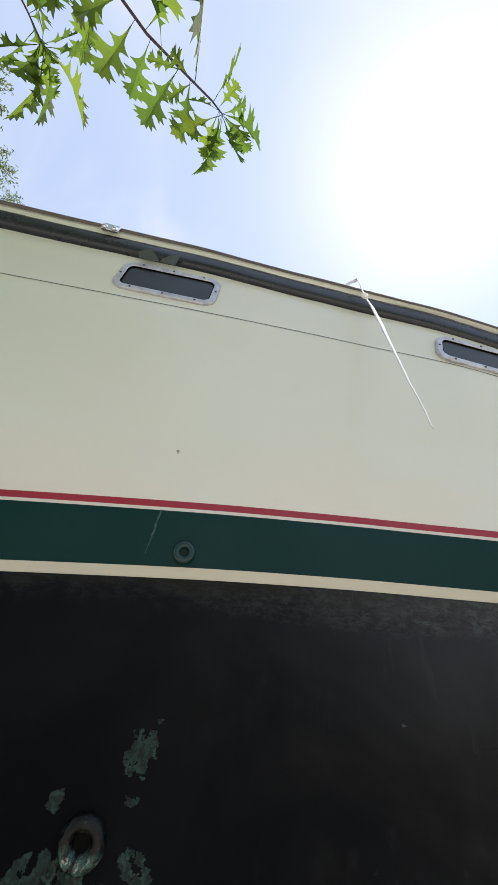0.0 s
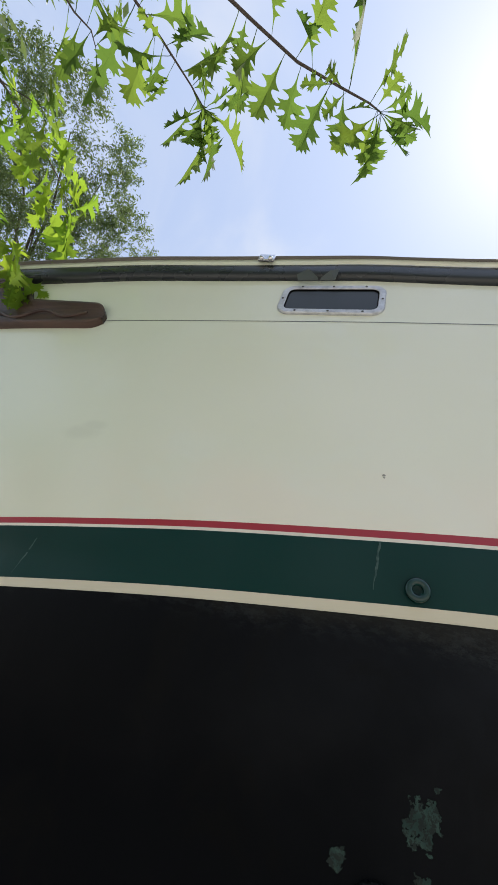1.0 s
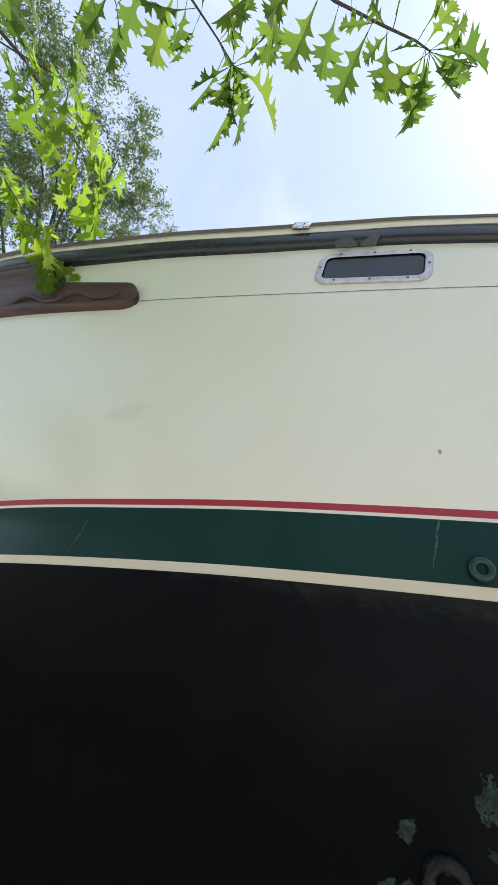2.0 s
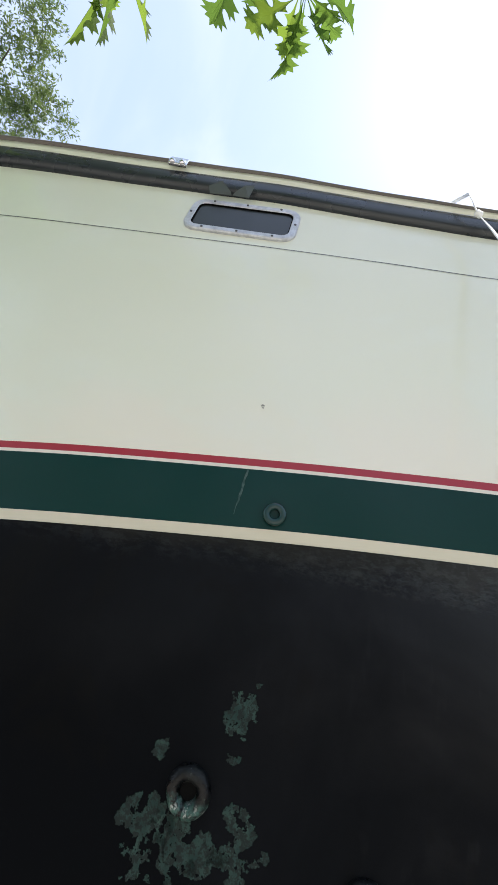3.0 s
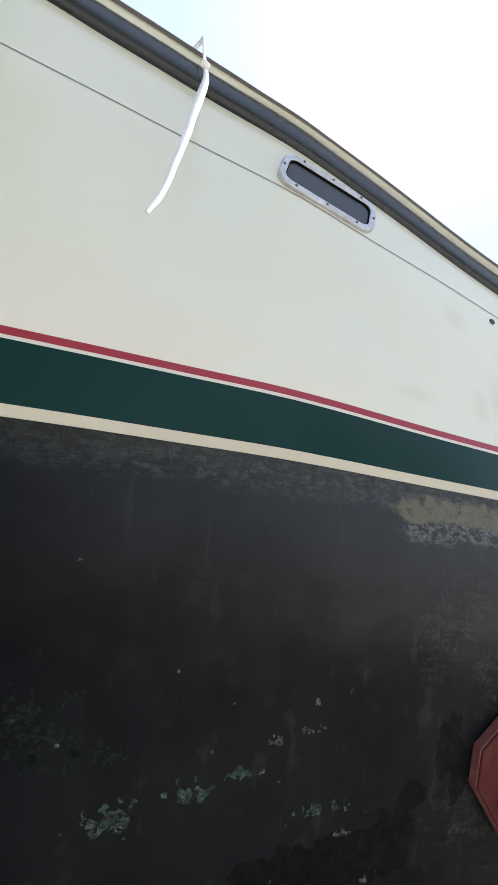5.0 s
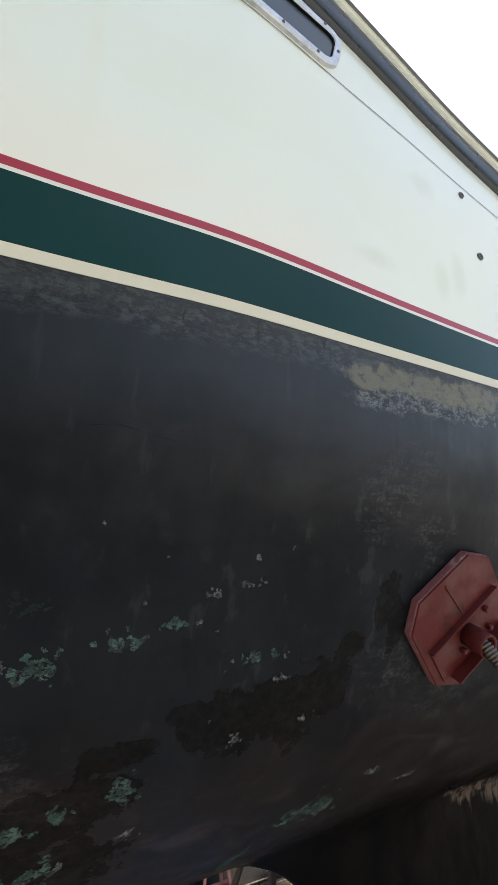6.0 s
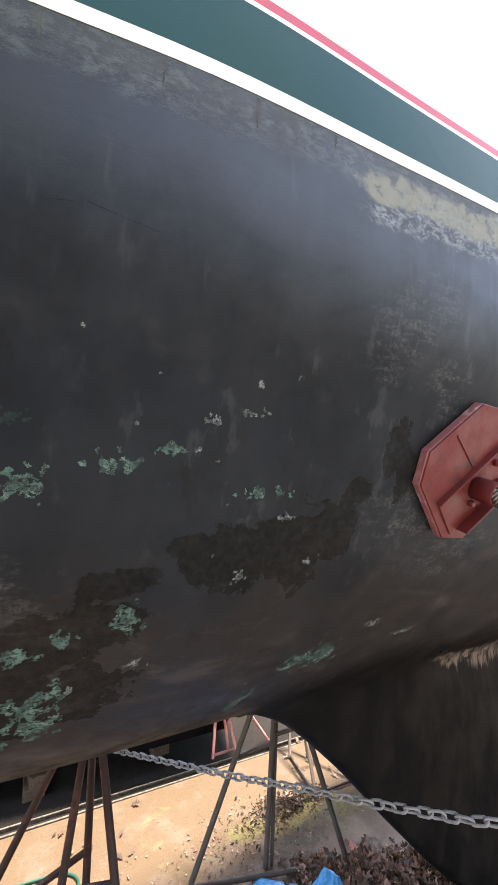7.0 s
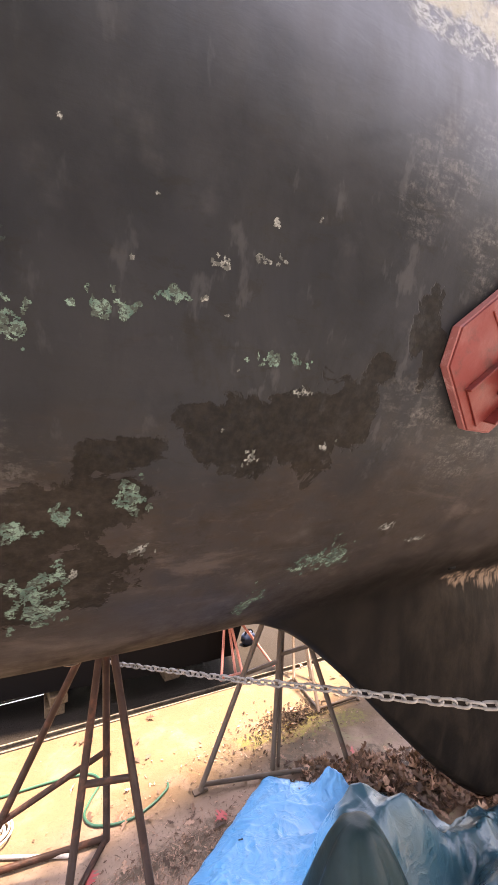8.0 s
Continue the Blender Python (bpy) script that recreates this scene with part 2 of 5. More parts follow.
def antifouling():
    n = Nodes("black_antifouling")
    z, x = n.axis(2), n.axis(0)
    up = n.math('SUBTRACT', n.math('SUBTRACT', z, 1.908), n.math('MULTIPLY', x, 0.025))
    big = n.noise(3.2, 5, 0.6, warp=0.4)
    mid = n.noise(11, 5, 0.6)
    ragged = n.noise(19, 5, 0.66, warp=0.3)
    streak = n.noise(22, 5, 0.6, (1, 1, 0.05))
    wide = n.noise(6, 3, 0.5, (1, 1, 0.06))
    fine = n.noise(120, 4, 0.7)
    rub = n.noise(42, 6, 0.7, (0.45, 0.45, 1.6), warp=0.4)
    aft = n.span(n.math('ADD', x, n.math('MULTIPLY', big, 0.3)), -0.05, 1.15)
    c = n.mix(n.span(big, 0.3, 0.75), (0.0050, 0.0056, 0.0066), (0.0088, 0.0095, 0.0110))
    # bow coat made blacker in the colour, following its dimmer light
    c = n.mix(n.span(n.math('ADD', x, n.math('MULTIPLY', big, 0.25)), -0.35, 0.18), (0.0044, 0.0048, 0.0057), c)
    # pale runs; their lift towards the stern is light put into the colour
    aft_lift = n.math('MULTIPLY', aft, n.math('ADD', n.span(wide, 0.35, 0.7, 0.15, 0.85), n.span(streak, 0.5, 0.75, 0.0, 0.5)))
    c = n.mix(aft_lift, c, (0.0092, 0.0102, 0.0125))
    c = n.mix(n.math('MULTIPLY', n.span(n.noise(7, 6, 0.7, (1, 1, 0.6), warp=0.4), 0.54, 0.66), 0.62), c, (0.006, 0.006, 0.006))
    c = n.mix(n.math('MULTIPLY', n.span(n.noise(26, 6, 0.74, (0.55, 0.55, 1.5), warp=0.5), 0.56, 0.62), n.math('MULTIPLY', aft, 0.5)), c, (0.007, 0.0065, 0.006))
    cloudy = n.span(n.noise(9, 6, 0.68, (1, 1, 0.45), warp=0.8), 0.36, 0.64)
    c = n.mix(n.math('MULTIPLY', n.math('MULTIPLY', cloudy, aft), 0.26), c, (0.022, 0.022, 0.0235))
    lines = n.span(n.noise(34, 4, 0.6, (1, 1, 0.03)), 0.60, 0.70)
    c = n.mix(n.math('MULTIPLY', n.math('MULTIPLY', lines, aft), 0.35), c, (0.036, 0.037, 0.039))
    # brown slimed coat further down
    low = n.span(n.math('ADD', z, n.math('MULTIPLY', big, 0.5)), 1.63, 1.40)
    c = n.mix(n.math('MULTIPLY', low, n.span(mid, 0.25, 0.75, 0.4, 0.9)), c, (0.0225, 0.0178, 0.0158))
    c = n.mix(n.math('MULTIPLY', low, n.span(rub, 0.48, 0.66, 0.0, 0.7)), c, (0.018, 0.0135, 0.011))
    c = n.mix(n.math('MULTIPLY', low, n.span(n.noise(15, 7, 0.74, (0.7, 0.7, 1.2), warp=0.6), 0.50, 0.62, 0.0, 0.6)), c, (0.012, 0.0095, 0.008))
    c = n.mix(n.math('MULTIPLY', n.math('MULTIPLY', low, n.span(n.noise(60, 6, 0.78, (0.3, 0.3, 1), warp=0.3), 0.54, 0.74)), 0.30), c, (0.075, 0.060, 0.052))
    smear = n.span(n.noise(10, 7, 0.70, (0.35, 1, 1.3), warp=0.9), 0.52, 0.66)
    c = n.mix(n.math('MULTIPLY', n.math('MULTIPLY', low, smear), 0.45), c, (0.050, 0.040, 0.036))
    c = n.mix(n.math('MULTIPLY', n.span(mid, 0.58, 0.8), n.math('MULTIPLY', aft, 0.25)), c, (0.058, 0.057, 0.058))
    # blackened over the keel and up round its root, with brown drips at its head
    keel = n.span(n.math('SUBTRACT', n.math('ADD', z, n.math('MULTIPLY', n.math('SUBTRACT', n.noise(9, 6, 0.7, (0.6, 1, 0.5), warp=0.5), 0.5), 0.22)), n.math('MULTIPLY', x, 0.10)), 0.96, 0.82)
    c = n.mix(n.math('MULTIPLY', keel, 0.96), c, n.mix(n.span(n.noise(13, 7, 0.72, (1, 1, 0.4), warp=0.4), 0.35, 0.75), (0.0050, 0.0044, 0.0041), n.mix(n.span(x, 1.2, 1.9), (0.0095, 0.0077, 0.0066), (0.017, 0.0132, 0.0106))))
    # rubbed tan streaks at the head of the keel
    drip = n.span(n.noise(46, 5, 0.7, (1, 1, 0.16)), 0.40, 0.58)
    tan = n.math('MULTIPLY', n.blots(TAN_SPOTS, n.math('MULTIPLY', n.math('SUBTRACT', n.noise(38, 5, 0.7, (1, 1, 0.14)), 0.5), 3.2), 0.35), drip)
    c = n.mix(n.math('MULTIPLY', tan, 0.6), c, (0.17, 0.122, 0.090))
    # dark places where the coat has come off
    edge = n.math('MULTIPLY', n.math('SUBTRACT', ragged, 0.5), 2.3)
    tar = n.math('MULTIPLY', n.blots(TAR_SPOTS, edge, 0.06), n.span(n.noise(34, 5, 0.7), 0.30, 0.55, 0.65, 1.0))
    tar_c = n.mix(n.span(n.noise(80, 5, 0.7), 0.35, 0.7), (0.005, 0.0045, 0.004), (0.013, 0.011, 0.0095))
    c = n.mix(n.math('MULTIPLY', tar, 0.72), c, tar_c)
    # grey scuffing
    speck = n.span(n.noise(130, 5, 0.75), 0.38, 0.68)
    scuff = n.math('MULTIPLY', n.math('MULTIPLY', n.blots(SCUFF_SPOTS, edge, 0.5), speck), n.span(rub, 0.42, 0.62))
    c = n.mix(n.math('MULTIPLY', scuff, 0.4), c, (0.10, 0.095, 0.09))
    # chalky scale, lime and primer along the old water line
    level = n.math('ADD', up, n.math('MULTIPLY', n.math('SUBTRACT', n.noise(6, 6, 0.7), 0.5), 0.10))
    scale = n.math('MULTIPLY', n.span(level, -0.075, -0.015), n.span(n.noise(80, 7, 0.78, (0.6, 0.6, 1.2), warp=0.2), 0.47, 0.60))
    c = n.mix(n.math('MULTIPLY', scale, n.span(x, 0.0, 0.6, 0.15, 0.75)), c, (0.070, 0.086, 0.084))
    c = n.mix(n.math('MULTIPLY', n.span(level, -0.05, -0.005), 0.5), c, (0.030, 0.029, 0.023))
    crack = n.span(n.noise(85, 7, 0.8, (0.8, 0.8, 1.3), warp=0.3), 0.46, 0.60)
    lime = n.math('MULTIPLY', n.blots(LIME_SPOTS, edge, 0.35), crack)
    c = n.mix(n.math('MULTIPLY', lime, n.span(x, 0.75, 0.95, 0.04, 0.55)), c, (0.22, 0.235, 0.22))
    primer = n.math('MULTIPLY', n.blots(PRIMER_SPOTS, edge, 0.25), n.span(n.noise(40, 6, 0.75, warp=0.5), 0.38, 0.5, 0.25, 1.0))
    c = n.mix(n.math('MULTIPLY', primer, 0.85), c, n.mix(mid, (0.085, 0.080, 0.050), (0.17, 0.152, 0.095)))
    n.color(c)
    n.rough(n.math('ADD', n.span(mid, 0.3, 0.75, 0.36, 0.52), n.math('MULTIPLY', n.span(streak, 0.4, 0.7), 0.08)))
    # sky sheen set by place: strong aft near the water line, weak lower
    sheen_zone = n.span(n.math('ADD', z, n.math('MULTIPLY', n.math('SUBTRACT', big, 0.5), 0.25)), 1.56, 1.85, 0.11, 1.0)
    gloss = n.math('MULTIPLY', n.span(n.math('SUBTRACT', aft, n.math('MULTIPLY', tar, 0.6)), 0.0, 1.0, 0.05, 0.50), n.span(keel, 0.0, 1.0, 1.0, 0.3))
    n.put(n.b.inputs["Specular IOR Level"], n.math('MULTIPLY', gloss, sheen_zone))
    h = n.math('ADD', n.math('MULTIPLY', mid, 0.25), n.math('MULTIPLY', fine, 0.08))
    h = n.math('ADD', h, n.math('MULTIPLY', n.math('ADD', n.math('ADD', lime, scale), n.math('MULTIPLY', rub, 0.5)), 0.4))
    h = n.math('SUBTRACT', h, n.math('MULTIPLY', tar, 0.35))
    n.bump(h, 0.5, 0.003)
    return n.m


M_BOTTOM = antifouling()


def flake(name, a, b, rough=0.8, worn=None):
    n = Nodes(name, rough)
    n.b.inputs["Specular IOR Level"].default_value = 0.2
    c = n.mix(n.span(n.noise(60, 5, 0.7), 0.35, 0.65), a, b)
    if worn:
        c = n.mix(n.span(n.noise(120, 6, 0.78), 0.44, 0.54, 0, 0.92), c, worn)
    n.color(c)
    n.bump(n.noise(220, 3), 0.4, 0.002)
    return n.m


M_TEAL = flake("verdigris_paint", (0.018, 0.040, 0.033), (0.110, 0.165, 0.138), 0.85, (0.012, 0.014, 0.012))
M_TEAL_DULL = flake("dull_verdigris_paint", (0.016, 0.036, 0.031), (0.042, 0.078, 0.066), 0.85, (0.012, 0.016, 0.015))
M_TEAL_HAZE = flake("faint_verdigris_stain", (0.0055, 0.0095, 0.0088), (0.012, 0.024, 0.021), 0.85, (0.006, 0.0068, 0.0066))
M_CHALK = flake("chalky_spots", (0.05, 0.052, 0.05), (0.22, 0.225, 0.215), 0.85, (0.02, 0.022, 0.02))
M_RUN = flake("dried_run", (0.026, 0.028, 0.026), (0.055, 0.056, 0.050))


def rail_wood():
    n = Nodes("weathered_rail", 0.5)
    n.color(n.mix(n.noise(14, 5, 0.6, (0.15, 1, 1)), (0.014, 0.018, 0.021), (0.026, 0.031, 0.036)))
    n.rough(n.span(n.noise(9), 0.3, 0.7, 0.2, 0.36))
    n.b.inputs["Specular IOR Level"].default_value = 0.5
    n.bump(n.noise(60, 3, 0.5, (0.1, 1, 1)), 0.08, 0.003)
    return n.m


def carved_wood():
    n = Nodes("carved_brown_wood", 0.5)
    n.color(n.mix(n.span(n.noise(30, 6, 0.65, (0.08, 1, 1)), 0.3, 0.7), (0.026, 0.013, 0.010), (0.082, 0.046, 0.034)))
    n.bump(n.noise(90, 5, 0.65, (0.06, 1, 1)), 0.35, 0.003)
    return n.m


M_RAIL, M_CARVED = rail_wood(), carved_wood()


def pale_wood():
    n = Nodes("bleached_cap_wood", 0.45)
    n.color(n.mix(n.noise(16, 5, 0.6, (0.12, 1, 1)), (0.075, 0.066, 0.056), (0.15, 0.135, 0.115)))
    n.bump(n.noise(60, 4, 0.6, (0.1, 1, 1)), 0.2, 0.003)
    return n.m


M_CAP = pale_wood()


def worn_metal():
    n = Nodes("dull_aluminium", 0.42, 0.45)
    n.color(n.mix(n.span(n.noise(40, 5, 0.7), 0.35, 0.7), (0.60, 0.61, 0.64), (0.42, 0.43, 0.46)))
    n.rough(n.span(n.noise(25, 4), 0.3, 0.7, 0.32, 0.55))
    n.bump(n.noise(180, 4), 0.15, 0.002)
    return n.m


M_METAL = worn_metal()
M_CHROME = Nodes("polished_steel", 0.18, 1.0, (0.75, 0.75, 0.77)).m
M_BOLT = Nodes("dark_bolt", 0.45, 0.7, (0.10, 0.10, 0.11)).m
M_RUBBER = Nodes("black_rubber", 0.7, 0, (0.004, 0.004, 0.004)).m
M_RUBBER.node_tree.nodes["Principled BSDF"].inputs["Specular IOR Level"].default_value = 0.05


def smoked():
    n = Nodes("smoked_glass", 0.28, 0, (0.014, 0.018, 0.018))
    n.b.inputs["Specular IOR Level"].default_value = 0.4
    n.bump(n.noise(5, 2), 0.03, 0.01)
    return n.m


M_GLASS = smoked()
M_CLOTH = Nodes("grey_flap", 0.5, 0, (0.065, 0.078, 0.076)).m


def ribbon_mat():
    n = Nodes("white_strap", 0.6, 0, (0.85, 0.85, 0.84))
    n.bump(n.noise(300, 2, 0.5, (1, 1, 0.3)), 0.2, 0.001)
    return n.m


M_RIBBON = ribbon_mat()


def worn_steel(name, paint, rust, amount=0.5, rough=0.5):
    n = Nodes(name, rough)
    f = n.span(n.noise(16, 6, 0.7), 0.62 - 0.2 * amount, 0.8 - 0.2 * amount)
    c = n.mix(n.noise(5, 4), paint, tuple(v * 0.72 for v in paint))
    n.color(n.mix(f, c, rust))
    n.rough(n.span(n.noise(20, 4), 0.3, 0.7, rough - 0.1, rough + 0.2))
    n.bump(n.noise(70, 5, 0.65), 0.3, 0.003)
    return n.m


M_PAD = worn_steel("red_painted_steel", (0.088, 0.0115, 0.0095), (0.040, 0.010, 0.008), 0.55)
M_PAD.node_tree.nodes["Principled BSDF"].inputs["Specular IOR Level"].default_value = 0.22
# scuffed edge, its red also paled for the sky light on it
M_PADEDGE = worn_steel("worn_red_plywood", (0.17, 0.050, 0.047), (0.36, 0.21, 0.20), 0.5, 0.7)
M_STAND = worn_steel("brown_rusty_steel", (0.034, 0.017, 0.012), (0.075, 0.03, 0.018), 0.6)
M_STAND_GREY = worn_steel("grey_brown_steel", (0.095, 0.066, 0.048), (0.07, 0.034, 0.022), 0.5)
M_STAND.node_tree.nodes["Principled BSDF"].inputs["Specular IOR Level"].default_value = 0.2
M_STAND_GREY.node_tree.nodes["Principled BSDF"].inputs["Specular IOR Level"].default_value = 0.25
M_STAND_PINK = worn_steel("faded_pink_steel", (0.55, 0.22, 0.19), (0.30, 0.10, 0.07), 0.4)
M_SCREW = Nodes("threaded_steel", 0.45, 0.6, (0.11, 0.085, 0.07)).m
M_CHAIN = worn_steel("galvanised_chain", (0.20, 0.185, 0.175), (0.10, 0.085, 0.075), 0.5, 0.5)


def concrete():
    n = Nodes("stained_concrete", 0.9)
    big, mid = n.noise(0.9, 6, 0.62, warp=0.5), n.noise(6, 6, 0.65)
    c = n.mix(n.span(big, 0.35, 0.68), (0.27, 0.180, 0.134), (0.355, 0.255, 0.190))
    # yellowish edge strip, its colour kept dark to hold down the sun there
    strip = n.span(n.math('ADD', n.axis(1), n.math('MULTIPLY', n.noise(3, 6, 0.65), 0.5)), 2.10, 2.34)
    c = n.mix(n.math('MULTIPLY', strip, 0.85), c, (0.098, 0.061, 0.030))
    c = n.mix(n.math('MULTIPLY', n.span(mid, 0.48, 0.72), 0.5), c, (0.20, 0.145, 0.112))
    c = n.mix(n.math('MULTIPLY', n.span(n.noise(3.4, 6, 0.7, warp=1.0), 0.56, 0.70), 0.5), c, (0.21, 0.20, 0.10))
    c = n.mix(n.math('MULTIPLY', n.span(n.noise(2.1, 6, 0.7, warp=0.6), 0.58, 0.72), 0.6), c, (0.12, 0.085, 0.066))
    ragged = n.math('MULTIPLY', n.math('SUBTRACT', n.noise(9, 6, 0.7), 0.5), 2.6)
    here = (n.axis(0), n.axis(1))
    def patch(spots):
        best = None
        for px, py, rx, ry in spots:
            d = n.math('SQRT', n.math('ADD', n.math('POWER', n.math('DIVIDE', n.math('SUBTRACT', here[0], px), rx), 2.0), n.math('POWER', n.math('DIVIDE', n.math('SUBTRACT', here[1], py), ry), 2.0)))
            v = n.span(n.math('ADD', d, ragged), 1.15, 0.65)
            best = v if best is None else n.math('MAXIMUM', best, v)
        return best
    # moss and damp earth round the foot of the stands
    moss = n.math('MULTIPLY', patch(((1.53, 2.16, 0.20, 0.09), (1.74, 2.10, 0.12, 0.06), (1.25, 2.17, 0.10, 0.06))), n.span(n.noise(45, 5, 0.75), 0.40, 0.58))
    c = n.mix(n.math('MULTIPLY', moss, 0.8), c, (0.17, 0.155, 0.045))
    damp = n.math('MULTIPLY', patch(((1.33, 1.98, 0.16, 0.05), (1.46, 2.03, 0.12, 0.06), (0.85, 1.80, 0.26, 0.07), (1.62, 1.86, 0.16, 0.05))), n.span(n.noise(28, 6, 0.75), 0.36, 0.56))
    c = n.mix(n.math('MULTIPLY', damp, 0.8), c, (0.085, 0.066, 0.045))
    c = n.mix(n.math('MULTIPLY', n.span(n.noise(60, 5, 0.75), 0.54, 0.68), 0.65), c, (0.075, 0.052, 0.040))
    c = n.mix(n.math('MULTIPLY', n.span(n.noise(38, 4, 0.8), 0.66, 0.72), 0.5), c, (0.42, 0.38, 0.32))
    n.color(c)
    n.bump(n.math('ADD', n.noise(90, 5, 0.7), mid), 0.5, 0.007)
    return n.m


def asphalt():
    n = Nodes("grey_asphalt", 0.9)
    c = n.mix(n.span(n.noise(1.5, 5), 0.3, 0.7), (0.020, 0.0155, 0.0125), (0.034, 0.027, 0.022))
    c = n.mix(n.math('MULTIPLY', n.span(n.cells(120), 0.1, 0.5), 0.4), c, (0.018, 0.016, 0.015))
    n.color(c)
    n.bump(n.cells(150), 0.5, 0.006)
    return n.m


def bounce_concrete():
    n = Nodes("bounce_concrete", 0.9)
    c = n.mix(n.span(n.noise(1.1, 6, 0.62), 0.35, 0.68), (0.41, 0.385, 0.345), (0.49, 0.46, 0.415))
    n.color(n.mix(n.math('MULTIPLY', n.span(n.noise(50, 5, 0.75), 0.55, 0.72), 0.4), c, (0.28, 0.24, 0.20)))
    n.bump(n.noise(90, 5, 0.7), 0.4, 0.006)
    return n.m


M_CONCRETE, M_ASPHALT, M_CONCRETE_BOUNCE = concrete(), asphalt(), bounce_concrete()
M_ASPHALT.node_tree.nodes["Principled BSDF"].inputs["Specular IOR Level"].default_value = 0.1
M_CONCRETE.node_tree.nodes["Principled BSDF"].inputs["Specular IOR Level"].default_value = 0.2
M_KERB = flake("kerb_metal", (0.09, 0.075, 0.06), (0.20, 0.165, 0.13))
M_CHIP = flake("grey_chip", (0.22, 0.22, 0.19), (0.32, 0.31, 0.27))


def tarp_mat():
    n = Nodes("blue_tarpaulin", 0.42)
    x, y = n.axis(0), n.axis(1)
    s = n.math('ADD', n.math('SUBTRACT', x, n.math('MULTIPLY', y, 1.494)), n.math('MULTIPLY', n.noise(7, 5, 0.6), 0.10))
    # heaped half: greyer slate tone, with its shade put into the colour too
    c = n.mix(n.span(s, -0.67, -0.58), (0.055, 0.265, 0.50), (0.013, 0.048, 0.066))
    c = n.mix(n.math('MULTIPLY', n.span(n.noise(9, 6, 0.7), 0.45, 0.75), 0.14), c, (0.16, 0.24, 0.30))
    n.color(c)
    n.rough(n.span(n.noise(12, 4), 0.3, 0.7, 0.24, 0.42))
    weave = n.math('ADD', n.noise(420, 2, 0.5, (1, 0.15, 1)), n.noise(420, 2, 0.5, (0.15, 1, 1)))
    crinkle = n.math('POWER', n.math('SUBTRACT', 1.0, n.math('ABSOLUTE', n.math('MULTIPLY', n.math('SUBTRACT', n.noise(14, 4, 0.55, warp=0.6), 0.5), 2.4))), 6.0)
    n.bump(n.math('ADD', n.math('MULTIPLY', crinkle, n.span(s, -0.67, -0.58, 0.8, 0.35)), n.math('MULTIPLY', weave, 0.10)), 0.4, 0.008)
    return n.m


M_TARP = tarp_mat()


def leaf_mat(name, a, b, through_a, through_b, amount=0.5):
    n = Nodes(name, 0.7)
    n.b.inputs["Specular IOR Level"].default_value = 0.06
    r = n.rand()
    blotch = n.noise(7, 4, 0.6)
    n.color(n.mix(n.span(blotch, 0.4, 0.7, 0, 0.45), n.mix(r, a, b), tuple(0.5 * v for v in a)))
    n.leafy(n.mix(n.math('FRACT', n.math('MULTIPLY', r, 7.3)), through_a, through_b), amount)
    n.bump(n.noise(16, 3), 0.08, 0.01)
    return n.m


M_LEAF = leaf_mat("oak_leaf_green", (0.040, 0.075, 0.014), (0.080, 0.125, 0.024), (0.13, 0.235, 0.04), (0.26, 0.37, 0.05), 0.5)
M_LEAF_BRIGHT = leaf_mat("oak_leaf_bright", (0.075, 0.15, 0.018), (0.13, 0.21, 0.03), (0.25, 0.43, 0.04), (0.42, 0.56, 0.05), 0.52)


def small_leaf():
    n = Nodes("tree_foliage", 0.5)
    c = n.mix(n.island(), (0.055, 0.095, 0.032), (0.18, 0.235, 0.09))
    n.color(c)
    n.leafy((0.20, 0.28, 0.08), 0.35)
    return n.m


def dead_leaf():
    n = Nodes("dead_oak_leaf", 0.7)
    c = n.mix(n.math('POWER', n.island(), 2.0), (0.030, 0.016, 0.010), (0.60, 0.36, 0.25))
    n.color(n.mix(n.span(n.noise(60, 4), 0.4, 0.7, 0, 0.5), c, (0.11, 0.065, 0.04)))
    n.leafy((0.22, 0.10, 0.04), 0.2)
    return n.m


M_FOLIAGE, M_DEAD = small_leaf(), dead_leaf()
M_ROT = flake("rotted_leaf", (0.022, 0.014, 0.010), (0.060, 0.040, 0.028), 0.9)
M_REDLEAF = leaf_mat("red_fallen_leaf", (0.50, 0.12, 0.12), (0.62, 0.20, 0.18), (0.6, 0.12, 0.1), (0.5, 0.1, 0.08), 0.25)


def bark():
    n = Nodes("oak_bark", 0.85)
    n.color(n.mix(n.noise(12, 6, 0.7, (1, 1, 0.2)), (0.055, 0.042, 0.034), (0.14, 0.115, 0.095)))
    n.bump(n.noise(26, 6, 0.7, (1, 1, 0.2)), 0.8, 0.02)
    return n.m


M_BARK = bark()
M_TWIG = Nodes("oak_twig", 0.7, 0, (0.075, 0.055, 0.048)).m
M_HOSE = Nodes("green_hose", 0.4, 0, (0.012, 0.075, 0.045)).m
M_ROPE = flake("white_rope", (0.30, 0.26, 0.245), (0.46, 0.41, 0.38))
M_WOODBLOCK = flake("timber_block", (0.10, 0.066, 0.045), (0.17, 0.115, 0.075))
M_DARKHULL = gloss_paint("dark_hull_paint", (0.004, 0.004, 0.005), (0.010, 0.009, 0.009), 0.6)
M_DARKHULL.node_tree.nodes["Principled BSDF"].inputs["Specular IOR Level"].default_value = 0.06


